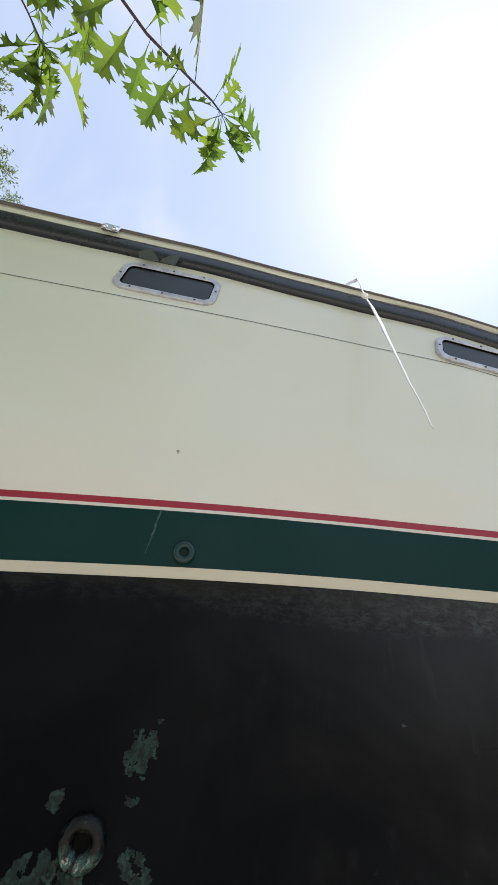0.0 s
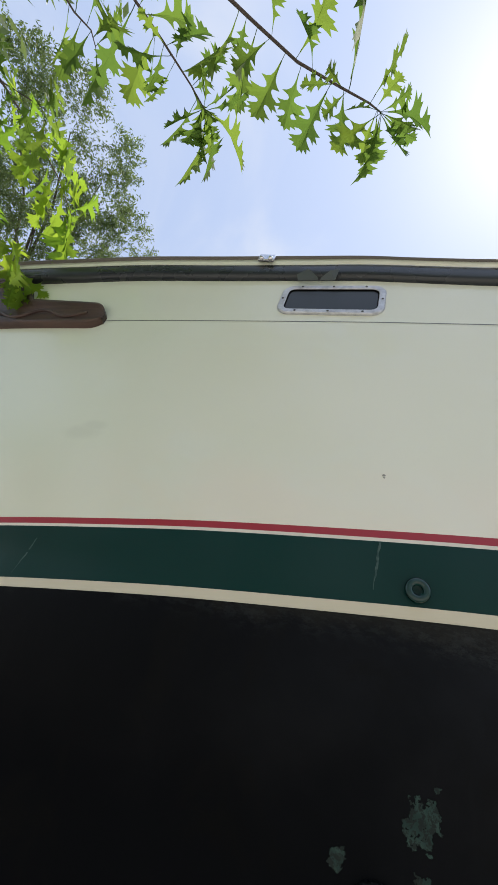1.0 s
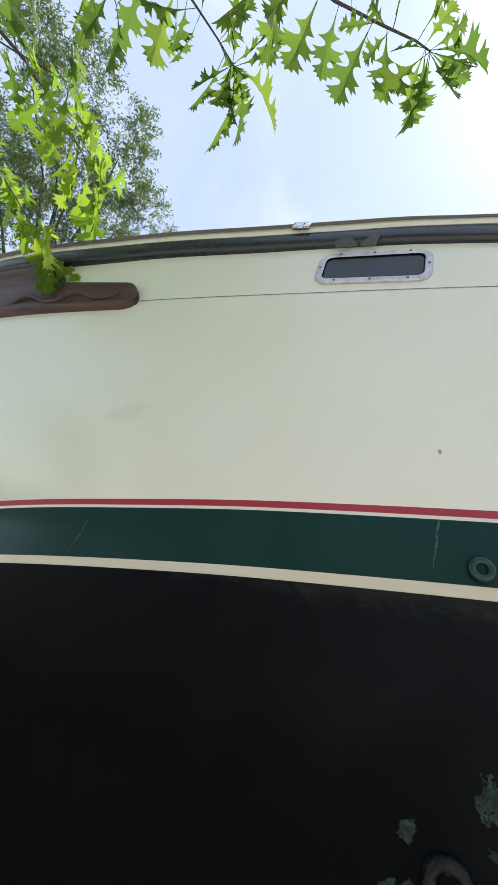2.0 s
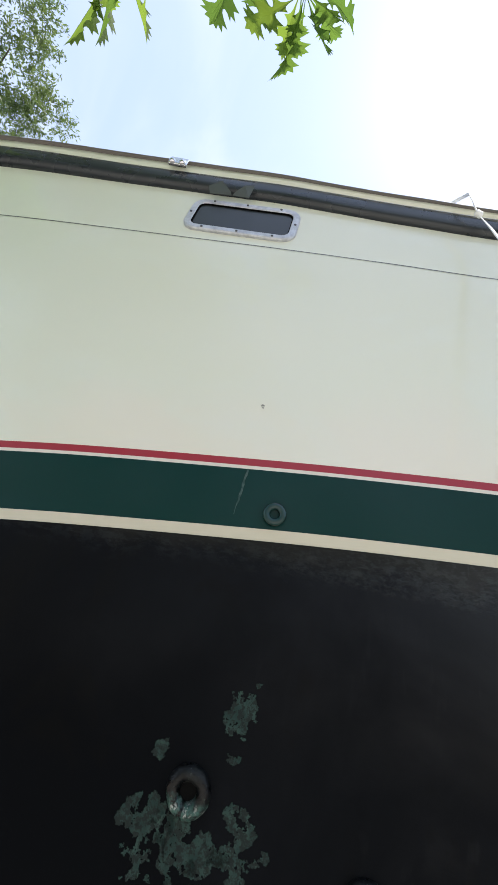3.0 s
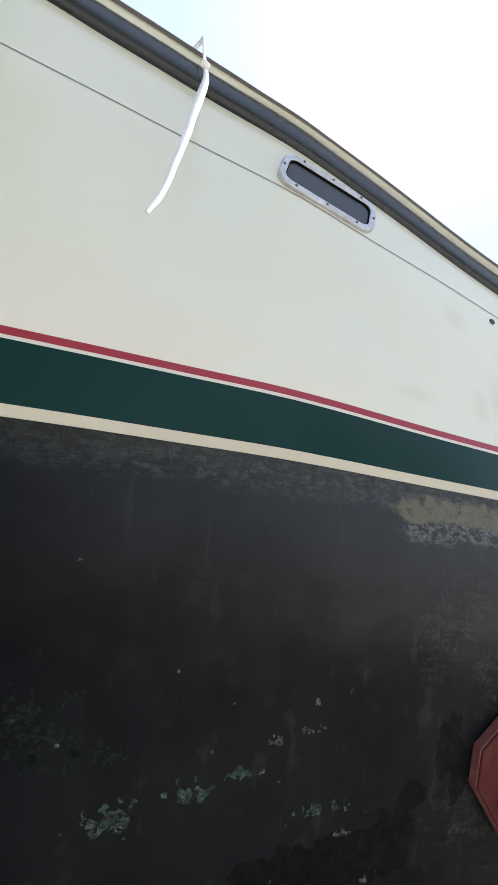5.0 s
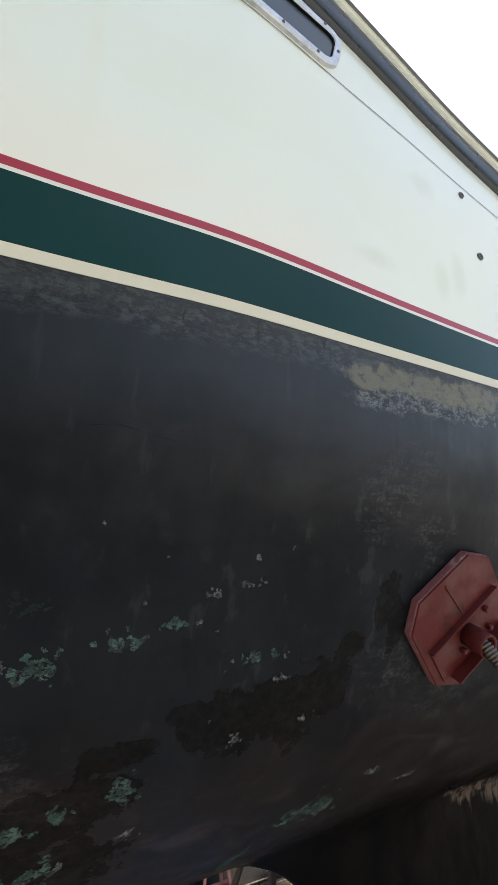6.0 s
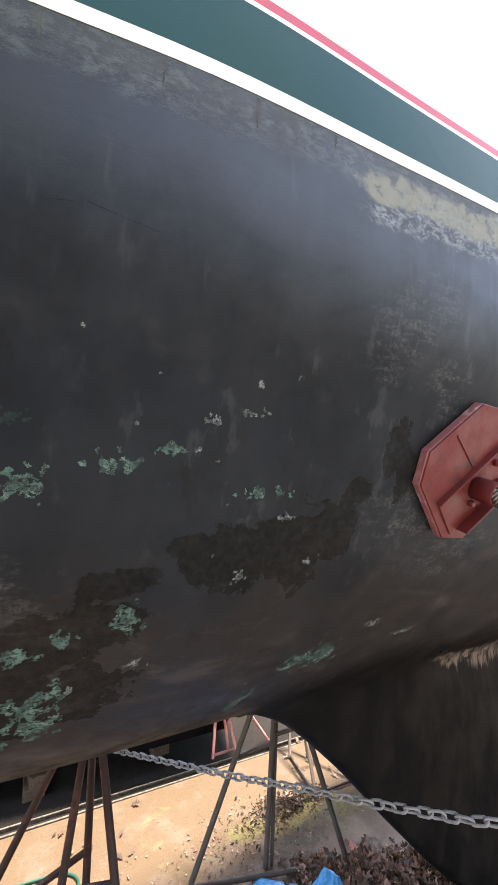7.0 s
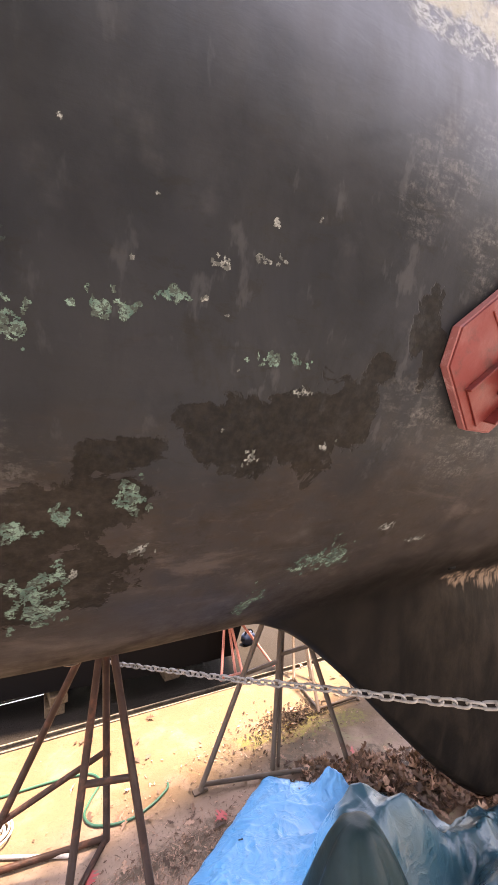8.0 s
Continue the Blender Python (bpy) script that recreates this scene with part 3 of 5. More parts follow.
# slate tone with the shade of the tarpaulin's front fold put in
def fold_shade():
    n = Nodes("fold_shade", 0.45)
    n.b.inputs["Specular IOR Level"].default_value = 0.15
    n.color(n.mix(n.span(n.noise(8, 5, 0.65), 0.3, 0.7), (0.004, 0.0125, 0.0135), (0.008, 0.021, 0.023)))
    n.rough(n.span(n.noise(14, 4), 0.3, 0.7, 0.35, 0.6))
    n.bump(n.noise(30, 5, 0.6), 0.3, 0.006)
    return n.m


M_FOLD_SHADE = fold_shade()

# ---- ground ----
bm = bmesh.new()
bmesh.ops.create_grid(bm, x_segments=40, y_segments=40, size=150)
ground = part("ground", bm, M_ASPHALT, None)
ground.location = (0, 0, -0.03)
tagged(ground, "worn grey asphalt yard ground under the boats", "ground", kind="structure")

# the front slab is unseen, added pale to bounce light onto the hull
for y0, y1, mat, words in ((-8.0, 0.444, M_CONCRETE_BOUNCE, "unseen pale concrete slab before the boat, added to bounce light onto the hull"), (0.45, 2.626, M_CONCRETE, "stained brown concrete slab with a yellowish edge darkened against the sun, moss and grit")):
    bm = bmesh.new()
    for x0, x1 in ((-12.0, -5.0), (-4.994, -0.9), (-0.894, 3.8), (3.806, 9.0)):
        box(bm, (x1 - x0, y1 - y0, 0.06), Matrix.Translation(((x0 + x1) / 2, (y0 + y1) / 2, -0.03)), 0.004)
    pavement = part("pavement", bm, mat, None)
    pavement.rotation_euler = (0, 0, radians(-5.5))
    tagged(pavement, words, "pavement", kind="structure")

bm = bmesh.new()
box(bm, (21.0, 0.012, 0.03), Matrix.Translation((-1.5, 2.650, -0.019)), 0.003)
box(bm, (21.0, 0.010, 0.02), Matrix.Translation((-1.5, 2.715, -0.022)), 0.003)
kerb = part("trim", bm, M_KERB, None)
kerb.rotation_euler = (0, 0, radians(-5.8))
tagged(kerb, "thin grey steel edge strips between concrete and asphalt", "edge strip", kind="structure")

# ---- the boat's form: x along the hull, bow towards minus x ----
YC, WL = 1.30, 1.90
beam_wl = curve([(-2.3, 0.06), (-1.7, .27), (-1.1, .415), (-.5, .505), (0, .553), (.4, .592), (.65, .634), (1.0, .673), (1.25, .697), (2.2, .79), (4, .95), (6, .9), (7.5, .6)])
flare = curve([(-2.3, .42), (-1.7, .33), (-1.1, .235), (-.4, .155), (0, .14), (.6, .120), (1.25, .078), (2.5, .06), (4, .05), (7.5, .05)])
keelson = curve([(-2.3, 1.6), (-1.7, 1.38), (-1.1, 1.17), (-.5, 1.01), (0, .932), (.6, .885), (1.1, .872), (2.2, .845), (4, .88), (6, 1.1), (7.5, 1.6)])
girth = curve([(0, 1), (.2, .950), (.36, .852), (.47, .783), (.59, .685), (.675, .59), (.85, .35), (.95, .15), (1, .02)])
keel_nose = curve([(0.0, 2.03), (.046, 1.972), (.19, 1.79), (.44, 1.535), (.666, 1.32), (.82, 1.14), (.872, 1.03)])
keel_line = curve([(1.03, .872), (1.14, .82), (1.32, .666), (1.535, .44), (1.79, .19), (1.972, .046), (2.0, .03)])
paint_low = curve([(-2.3, 1.63), (-1.5, 1.735), (-1.0, 1.799), (-.67, 1.837), (-.42, 1.864), (-.22, 1.883), (0, 1.902), (.17, 1.914), (.34, 1.923), (.57, 1.926), (.9, 1.926), (1.28, 1.928), (3, 1.935), (7.5, 1.945)])
green_high = curve([(-2.3, .165), (-1.1, .143), (-.74, .134), (-.4, .129), (0, .124), (.36, .121), (.65, .117), (1.04, .108), (1.28, .105), (7.5, .105)])
cove_z = curve([(-2.3, 2.63), (-1, 2.650), (-.5, 2.660), (-.2, 2.658), (.05, 2.648), (.25, 2.638), (.45, 2.614), (.61, 2.584), (.8, 2.545), (1.1, 2.499), (1.27, 2.464), (2, 2.32), (7.5, 2.2)])
rail_z = curve([(-2.3, 2.958), (-1.3, 2.943), (-.75, 2.958), (-.36, 2.964), (-.15, 2.956), (0, 2.938), (.14, 2.921), (.28, 2.906), (.43, 2.880), (.6, 2.838), (.77, 2.792), (.95, 2.746), (1.14, 2.690), (2, 2.48), (4, 2.36), (7.5, 2.4)])
cap_z = curve([(-2.3, 3.02), (-1.25, 3.010), (-.77, 3.026), (-.37, 3.032), (-.17, 3.022), (0, 2.998), (.12, 2.984), (.27, 2.970), (.43, 2.941), (.58, 2.896), (.76, 2.838), (.95, 2.786), (1.14, 2.722), (1.32, 2.655), (2, 2.53), (4, 2.41), (7.5, 2.45)])


def half_beam(x, z):
    if z >= WL:
        u = (z - WL) / 0.9
        return beam_wl(x) + flare(x) * u + 0.05 * max(0.0, u * (1 - u))
    v = min(1.0, (WL - z) / (WL - keelson(x)))
    canoe = beam_wl(x) * girth(v)
    nose = keel_nose(max(z, 0.0))
    keel = 0.13 * min(1.0, (x - nose) / 0.6) ** 0.5 if x > nose and z < 1.1 else 0.0
    k = 0.06
    h = max(k - abs(canoe - keel), 0.0) / k
    return max(canoe, keel) + (h * h * k * 0.25 if keel > 0 else 0.0)


def lowest(x):
    if x < 1.03:
        return keelson(x)
    return keel_line(x) if x < 2.0 else 0.03


def skin(x, z, side=-1, out=0.0):
    """A place on the hull's near (-1) or far (1) side, and the frame there: x along the hull, z outwards."""
    e = 0.004
    y = YC + side * half_beam(x, z)
    tx = Vector((2 * e, side * (half_beam(x + e, z) - half_beam(x - e, z)), 0)).normalized()
    tz = Vector((0, side * (half_beam(x, z + e) - half_beam(x, z - e)), 2 * e)).normalized()
    n = tx.cross(tz).normalized()
    if n.y * side < 0:
        n = -n
    ty = n.cross(tx)
    m = Matrix((tx, ty, n)).transposed().to_4x4()
    m.translation = Vector((x, y, z)) + n * out
    return m


def steps(*runs):
    xs = []
    for a, b, d in runs:
        k = max(1, round((b - a) / d))
        xs += [a + (b - a) * i / k for i in range(k)]
    return xs + [runs[-1][1]]


STATIONS = steps((-2.3, -0.48, 0.05), (-0.48, -0.02, 0.015), (-0.02, 0.54, 0.04), (0.54, 0.95, 0.015), (0.95, 2.3, 0.03), (2.3, 7.5, 0.2))
COARSE = steps((-2.3, 2.4, 0.05), (2.4, 7.5, 0.2))

FINE = steps((-2.3, 2.4, 0.02), (2.4, 7.5, 0.2))

boat = thing("sailboat", "cream sailing yacht with green boot stripe and worn black bottom", "sailboat")


def band(name, low, high, rows, material, label="", stations=COARSE, skip=None, out=0.0):
    """A strip of the hull's skin between two height lines, on both sides."""
    bm = bmesh.new()
    for side in (-1, 1):
        grid = []
        for x in stations:
            a, b = low(x), high(x)
            col = []
            for i in range(rows + 1):
                z = a + (b - a) * i / rows
                col.append(bm.verts.new((x, YC + side * (half_beam(x, z) + out), z)))
            grid.append(col)
        for i in range(len(grid) - 1):
            for j in range(rows):
                q = (grid[i][j], grid[i + 1][j], grid[i + 1][j + 1], grid[i][j + 1])
                if skip and side < 0 and skip((q[0].co + q[2].co) / 2):
                    continue
                bm.faces.new(q if side < 0 else q[::-1])
        for col in (grid[0], grid[-1]):
            if side == 1:
                continue
            for j in range(rows):
                a, b = col[j].co, col[j + 1].co
                v = [bm.verts.new(p) for p in (a, b, (b.x, 2 * YC - b.y, b.z), (a.x, 2 * YC - a.y, a.z))]
                bm.faces.new(v if col is grid[0] else v[::-1])
    return part(name, bm, material, boat, label, True)


PORTS = ((-0.243, 2.769, -0.04, 0.160, 0.0775), (0.7245, 2.631, -0.19, 0.1375, 0.061))


def in_port(p):
    for x, z, s, a, b in PORTS:
        u, v = abs(p.x - x), abs(p.z - z - s * (p.x - x))
        if u < a - 0.014 and v < b - 0.014 and math.hypot(max(0, u - a + 0.045), max(0, v - b + 0.045)) < 0.024:
            return True
    return False


def red_top(x):
    return paint_low(x) + green_high(x) + 0.0205


# bottom: both sides, closed along the keel
bm = bmesh.new()
cols = {}
ROWS_B = 64
for side in (-1, 1):
    for i, x in enumerate(STATIONS):
        a, b = paint_low(x), lowest(x)
        col = []
        for j in range(ROWS_B + 1):
            v = j / ROWS_B
            z = a + (b - a) * (1.35 * v - 0.35 * v * v)
            w = half_beam(x, z) if j < ROWS_B else 0.0
            col.append(bm.verts.new((x, YC + side * w, z)))
        cols[side, i] = col
    for i in range(len(STATIONS) - 1):
        for j in range(ROWS_B):
            q = (cols[side, i][j], cols[side, i][j + 1], cols[side, i + 1][j + 1], cols[side, i + 1][j])
            bm.faces.new(q if side < 0 else q[::-1])
bmesh.ops.remove_doubles(bm, verts=bm.verts, dist=0.0005)
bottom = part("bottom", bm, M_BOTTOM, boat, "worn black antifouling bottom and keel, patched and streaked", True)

band("waterline_stripe", paint_low, lambda x: paint_low(x) + 0.0195, 1, M_CREAM, "cream waterline stripe", out=0.0006)
band("boot_stripe", lambda x: paint_low(x) + 0.0195, lambda x: paint_low(x) + green_high(x), 5, M_GREEN, "dark green boot stripe")
band("pin_stripe", lambda x: paint_low(x) + green_high(x), lambda x: paint_low(x) + green_high(x) + 0.0065, 1, M_WHITE, "thin white stripe")
band("sheer_stripe", lambda x: paint_low(x) + green_high(x) + 0.0065, red_top, 1, M_RED, "red stripe")
band("topside", red_top, rail_z, 58, M_TOPSIDE, "glossy cream topside", STATIONS, in_port)
band("cove_line", lambda x: cove_z(x) - 0.0012, lambda x: cove_z(x) + 0.0012, 1, M_BOLT, "thin dark cove line", out=0.0012)


def moulding(name, profile, line, material, label):
    """A profile of (out, up) carried along a height line on both sides of the hull."""
    bm = bmesh.new()
    for side in (-1, 1):
        last = None
        for x in FINE:
            z0 = line(x)
            base = half_beam(x, z0)
            ring = [bm.verts.new((x, YC + side * (base + o), z0 + u)) for o, u in profile]
            if last:
                for k in range(len(ring)):
                    q = (last[k], ring[k], ring[(k + 1) % len(ring)], last[(k + 1) % len(ring)])
                    bm.faces.new(q if side < 0 else q[::-1])
            last = ring
    bmesh.ops.recalc_face_normals(bm, faces=bm.faces)
    ob = part(name, bm, material, boat, label, True)
    return ob


def cap_low(x):
    return max(cap_z(x) - 0.060, rail_z(x) - 0.004) + 0.005 * min(1.0, max(0.0, (0.4 - x) / 0.5))


moulding("rub_rail", ((-0.035, -0.080), (0.000, -0.080), (0.008, -0.074), (0.013, -0.060), (0.0165, -0.040), (0.0175, -0.026), (0.0165, -0.0195), (-0.035, -0.019)),
         rail_z, M_RAIL, "dark weathered rub rail")
moulding("joint_bead", ((-0.006, 0.0), (0.0175, 0.0), (0.0195, 0.0015), (0.018, 0.003), (-0.006, 0.004)), lambda x: rail_z(x) - 0.0190, M_METAL, "bright joint bead above the rub rail")
moulding("cap_rail", ((-0.03, -0.0105), (0.029, -0.0105), (0.0335, -0.0075), (0.0340, -0.0040), (0.030, -0.0015), (-0.07, 0.002)), cap_low, M_CAP, "brown weathered wooden cap rail")
bm = bmesh.new()
for side in (-1, 1):
    last = None
    for x in FINE:
        low, high = rail_z(x) - 0.0155, cap_low(x) - 0.0105
        ring = [bm.verts.new((x, YC + side * (half_beam(x, low) + o), z)) for o, z in ((0.0165, low), (0.023, (low + high) / 2), (0.030, high), (0.010, high))]
        if last:
            for k in range(3):
                q = (last[k], ring[k], ring[k + 1], last[k + 1])
                bm.faces.new(q if side < 0 else q[::-1])
        last = ring
part("bulwark", bm, M_TOPSIDE, boat, "narrow cream bulwark strip under the cap rail", True)

bm = bmesh.new()
cols = []
for x in COARSE:
    z = cap_low(x) - 0.02
    w = half_beam(x, z)
    cols.append([bm.verts.new((x, YC + w * (k / 4 - 1), z + 0.05 * (1 - (k / 4 - 1) ** 2))) for k in range(9)])
for a, b in zip(cols, cols[1:]):
    for k in range(8):
        bm.faces.new((a[k], b[k], b[k + 1], a[k + 1]))
part("deck", bm, M_DECK, boat, "", True)


# ---- portlights ----
def round_rect(a, b, r, n=7):
    pts = []
    for cx, cy, a0 in ((a - r, b - r, 0), (-a + r, b - r, 90), (-a + r, -b + r, 180), (a - r, -b + r, 270)):
        for k in range(n):
            t = radians(a0 + 90 * k / (n - 1))
            pts.append((cx + r * math.cos(t), cy + r * math.sin(t)))
    return pts


def loft(bm, loops):
    rings = [[bm.verts.new(p) for p in lp] for lp in loops]
    for r0, r1 in zip(rings, rings[1:]):
        for k in range(len(r0)):
            bm.faces.new((r0[k], r0[(k + 1) % len(r0)], r1[(k + 1) % len(r1)], r1[k]))
    return rings


for x, z, s, a, b in PORTS:
    m = skin(x, z) @ pose(0, 0, 0, 0, 0, math.degrees(math.atan(s)))
    port = new("portlight")
    port.parent = boat
    port.matrix_basis = m
    port["label"] = "rectangular portlight with rounded metal frame and dark glass"
    w0 = 0.14 * b + 0.0075
    bm = bmesh.new()
    lay = [(a, b, 0.040, -0.004), (a, b, 0.040, 0.006), (a - 0.003, b - 0.003, 0.038, 0.009), (a - w0, b - w0, 0.024, 0.009), (a - w0 - 0.002, b - w0 - 0.002, 0.022, 0.007), (a - w0 - 0.002, b - w0 - 0.002, 0.022, -0.012)]
    loft(bm, [[(px, py, h) for px, py in round_rect(w, q, r)] for w, q, r, h in lay])
    part("window_frame", bm, M_METAL, port, "dull bare aluminium frame")
    bm = bmesh.new()
    ring = [bm.verts.new((px, py, 0.003)) for px, py in round_rect(a - w0 - 0.0015, b - w0 - 0.0015, 0.022)]
    bm.faces.new(ring)
    back = [bm.verts.new((px, py, -0.006)) for px, py in round_rect(a - w0 - 0.0015, b - w0 - 0.0015, 0.022)]
    bm.faces.new(back[::-1])
    part("pane", bm, M_GLASS, port, "dark smoked glass")
    bm = bmesh.new()
    loft(bm, [[(px, py, h) for px, py in round_rect(a - w0 - 0.0018 - d, b - w0 - 0.0018 - d, 0.022)] for d, h in ((0, 0.0065), (0.003, 0.0055), (0.003, 0.0025), (0.0, 0.002))])
    part("gasket", bm, M_RUBBER, port, "black rubber gasket")
    bolt_mesh = bmesh.new()
    lathe(bolt_mesh, ((0.0, 0.0115), (0.002, 0.0115), (0.0034, 0.0105), (0.0037, 0.0085)), steps=10)
    bolt_mesh = mesh_of("bolt", bolt_mesh, M_BOLT, True)
    for bx, by in ((-0.62, 1), (0, 1), (0.62, 1), (-0.62, -1), (0, -1), (0.62, -1), (-1, 0), (1, 0)):
        shared("bolt", bolt_mesh, port, Matrix.Translation((bx * (a - 0.5 * w0) if not by else bx * a, by * (b - 0.5 * w0), 0)))

# two grey flaps tucked above the forward portlight
bm = bmesh.new()
for sx, wide, rise in ((-1, 0.074, 0.040), (1, 0.052, 0.046)):
    m = skin(-0.288, 2.846, out=0.030) @ pose(0.002 * sx, 0, 0, 8, sx * 8, -4)
    out = [Vector(p) for p in ((0, -0.006, 0), (sx * wide * 0.9, -0.002, 0.004), (sx * wide, rise * (0.50 if sx < 0 else 0.95), 0.010), (sx * wide * 0.50, rise * (0.95 if sx < 0 else 0.62), 0.013), (sx * 0.004, 0.004, 0.004))]
    top = [bm.verts.new(m @ p) for p in out]
    low = [bm.verts.new(m @ (p + Vector((0, 0, -0.002)))) for p in out]
    bm.faces.new(top)
    bm.faces.new(low[::-1])
    for k in range(5):
        bm.faces.new((top[k], low[k], low[(k + 1) % 5], top[(k + 1) % 5]))
flap = part("cloth_flap", bm, M_CLOTH, None)
tagged(flap, "folded grey cloth flap tucked above a portlight", "cloth")

# ---- rail fitting, through-hulls, ring, small holes ----
fit_x = -0.484
m = skin(fit_x, cap_low(fit_x) - 0.017, out=0.030) @ pose(0, 0, 0, 0, 0, -4)
chock = new("rail_chock")
chock.parent = boat
chock.matrix_basis = m
chock["label"] = "small bright metal plate with two round knobs"
bm = bmesh.new()
box(bm, (0.058, 0.034, 0.010), Matrix.Translation((0, 0.004, 0.005)), 0.003)
part("plate", bm, M_CHROME, chock)
for dx in (-0.016, 0.016):
    bm = bmesh.new()
    lathe(bm, ((0.0, 0.0195), (0.006, 0.018), (0.0092, 0.014), (0.0095, 0.008)), Matrix.Translation((dx, -0.006, 0.0)), 16)
    part("knob", bm, M_CHROME, chock, "", True)


def through_hull(x, z, r, label):
    t = new("through_hull")
    t.parent = boat
    t.matrix_basis = skin(x, z)
    t["label"] = label
    bm = bmesh.new()
    lathe(bm, ((1.0 * r, -0.006), (1.0 * r, 0.003), (0.97 * r, 0.007), (0.88 * r, 0.011), (0.72 * r, 0.0135), (0.52 * r, 0.0115), (0.38 * r, 0.006), (0.34 * r, 0.001)), steps=36)
    for v in bm.verts:
        v.co += noise.noise_vector((v.co.x * 130 + x * 9, v.co.y * 130, v.co.z * 130)) * 0.0013
    part("flange", bm, M_WETBLACK, t, "black painted flange", True)
    # shallow black disc, its colour standing in for the hole's dark depth
    bm = bmesh.new()
    lathe(bm, ((0.36 * r, 0.0028), (0.2 * r, 0.0015), (0.0, 0.0015)), steps=24)
    part("bore", bm, M_RUBBER, t)
    return t


def wet_black():
    n = Nodes("painted_over_bronze", 0.3)
    n.b.inputs["Specular IOR Level"].default_value = 0.22
    below = n.span(n.math('ADD', n.axis(1), n.math('MULTIPLY', n.noise(60, 4), 0.03)), 0.016, 0.0)
    c = n.mix(n.span(n.noise(30, 5, 0.7), 0.45, 0.7), (0.004, 0.0042, 0.0046), (0.011, 0.0135, 0.013))
    # pale specks painted in as glints on the wet rim
    c = n.mix(n.span(n.noise(140, 5, 0.75), 0.60, 0.68, 0.0, 0.5), c, (0.13, 0.15, 0.14))
    c = n.mix(n.math('MULTIPLY', below, n.span(n.noise(90, 5, 0.7), 0.42, 0.6)), c, (0.05, 0.11, 0.092))
    c = n.mix(n.math('MULTIPLY', below, n.span(n.noise(120, 4, 0.7), 0.55, 0.64)), c, (0.34, 0.35, 0.32))
    n.color(c)
    n.rough(n.span(n.noise(40), 0.35, 0.65, 0.16, 0.5))
    n.bump(n.noise(90, 5), 0.5, 0.004)
    return n.m


M_WETBLACK = wet_black()
through_hull(-0.056, 1.579, 0.0295, "round black through-hull fitting with scuffed rim")
through_hull(0.174, 1.517, 0.029, "round black through-hull fitting with green corrosion")

drain = new("drain_ring")
drain.parent = boat
drain.matrix_basis = skin(-0.010, 1.946)
bm = bmesh.new()
tube(bm, [(0.0138 * math.cos(k * math.tau / 28), 0.0138 * math.sin(k * math.tau / 28), 0.006) for k in range(28)], 0.0066, 12, True)
part("ring", bm, M_RING, drain, "green painted rubber ring", True)
bm = bmesh.new()
lathe(bm, ((0.009, 0.002), (0.005, 0.0012), (0, 0.0012)), steps=16)
part("bore", bm, M_GREEN, drain)

for hx, hz, hr in ((1.199, 2.601, 0.0075), (1.246, 2.438, 0.009), (1.287, 2.269, 0.010)):
    bm = bmesh.new()
    lathe(bm, ((hr, 0.0), (hr * 0.95, 0.003), (hr * 0.7, 0.004), (hr * 0.6, 0.001), (0, 0.001)), skin(hx, hz), 14)
    part("vent_hole", bm, M_BOLT, boat, "small dark skin fitting", True)

bm = bmesh.new()
box(bm, (0.030, 0.012, 0.010), skin(1.623, 0.967), 0.004)
part("zinc_stub", bm, M_RUBBER, boat, "small dark bolted stub")

# rounded transducer pod under the keelson
bm = bmesh.new()
bmesh.ops.create_uvsphere(bm, u_segments=28, v_segments=18, radius=1.0, matrix=Matrix.Translation((0.610, 1.52, 0.895)) @ Matrix.Diagonal((0.070, 0.055, 0.110, 1)))
part("transducer_pod", bm, M_WETBLACK, boat, "dark rounded transducer pod", True)


# ---- flaked paint on the hull ----
def flakes(spots, material, name, rag=0.55, out=0.0011, freq=55.0, eat=0.34):
    for x0, z0, rx, rz in spots:
        c = max(0.0009, max(rx, rz) / 60)
        nx, nz = int(2.0 * rx / c) + 1, int(2.0 * rz / c) + 1
        bm, verts = bmesh.new(), {}

        def corner(i, j):
            if (i, j) not in verts:
                x, z = x0 + i * c, z0 + j * c
                w = noise.noise_vector((x * 300, z * 300, 2.2)) * c * 0.45
                x, z = x + w.x, z + w.z
                verts[i, j] = bm.verts.new((x, YC - half_beam(x, z) - out, z - 0.3 * out))
            return verts[i, j]
        for i in range(-nx, nx):
            for j in range(-nz, nz):
                x, z = x0 + (i + .5) * c, z0 + (j + .5) * c
                d = math.hypot((x - x0) / rx, (z - z0) / rz)
                w = noise.fractal((x * freq, z * freq, 7.7), 0.9, 2.1, 4) + 0.5 * noise.noise((x * freq * 0.4, z * freq * 0.4, 3.1))
                eaten = noise.fractal((x * 150, z * 240, 4.4), 0.8, 2.1, 3)
                if d + rag * w < 0.72 and eaten < eat:
                    bm.faces.new((corner(i, j), corner(i + 1, j), corner(i + 1, j + 1), corner(i, j + 1)))
        left = set(bm.faces)
        groups = []
        while left:
            todo, group = [left.pop()], []
            while todo:
                f = todo.pop()
                group.append(f)
                for e in f.edges:
                    for g in e.link_faces:
                        if g in left:
                            left.remove(g)
                            todo.append(g)
            groups.append(group)
        for group in sorted(groups, key=len)[::-1][:14]:
            if len(group) < 9:
                continue
            piece, at = bmesh.new(), {}
            for f in group:
                for v in f.verts:
                    if v not in at:
                        at[v] = piece.verts.new(v.co)
                piece.faces.new([at[v] for v in f.verts])
            part(name, piece, material, bottom)
        bm.free()


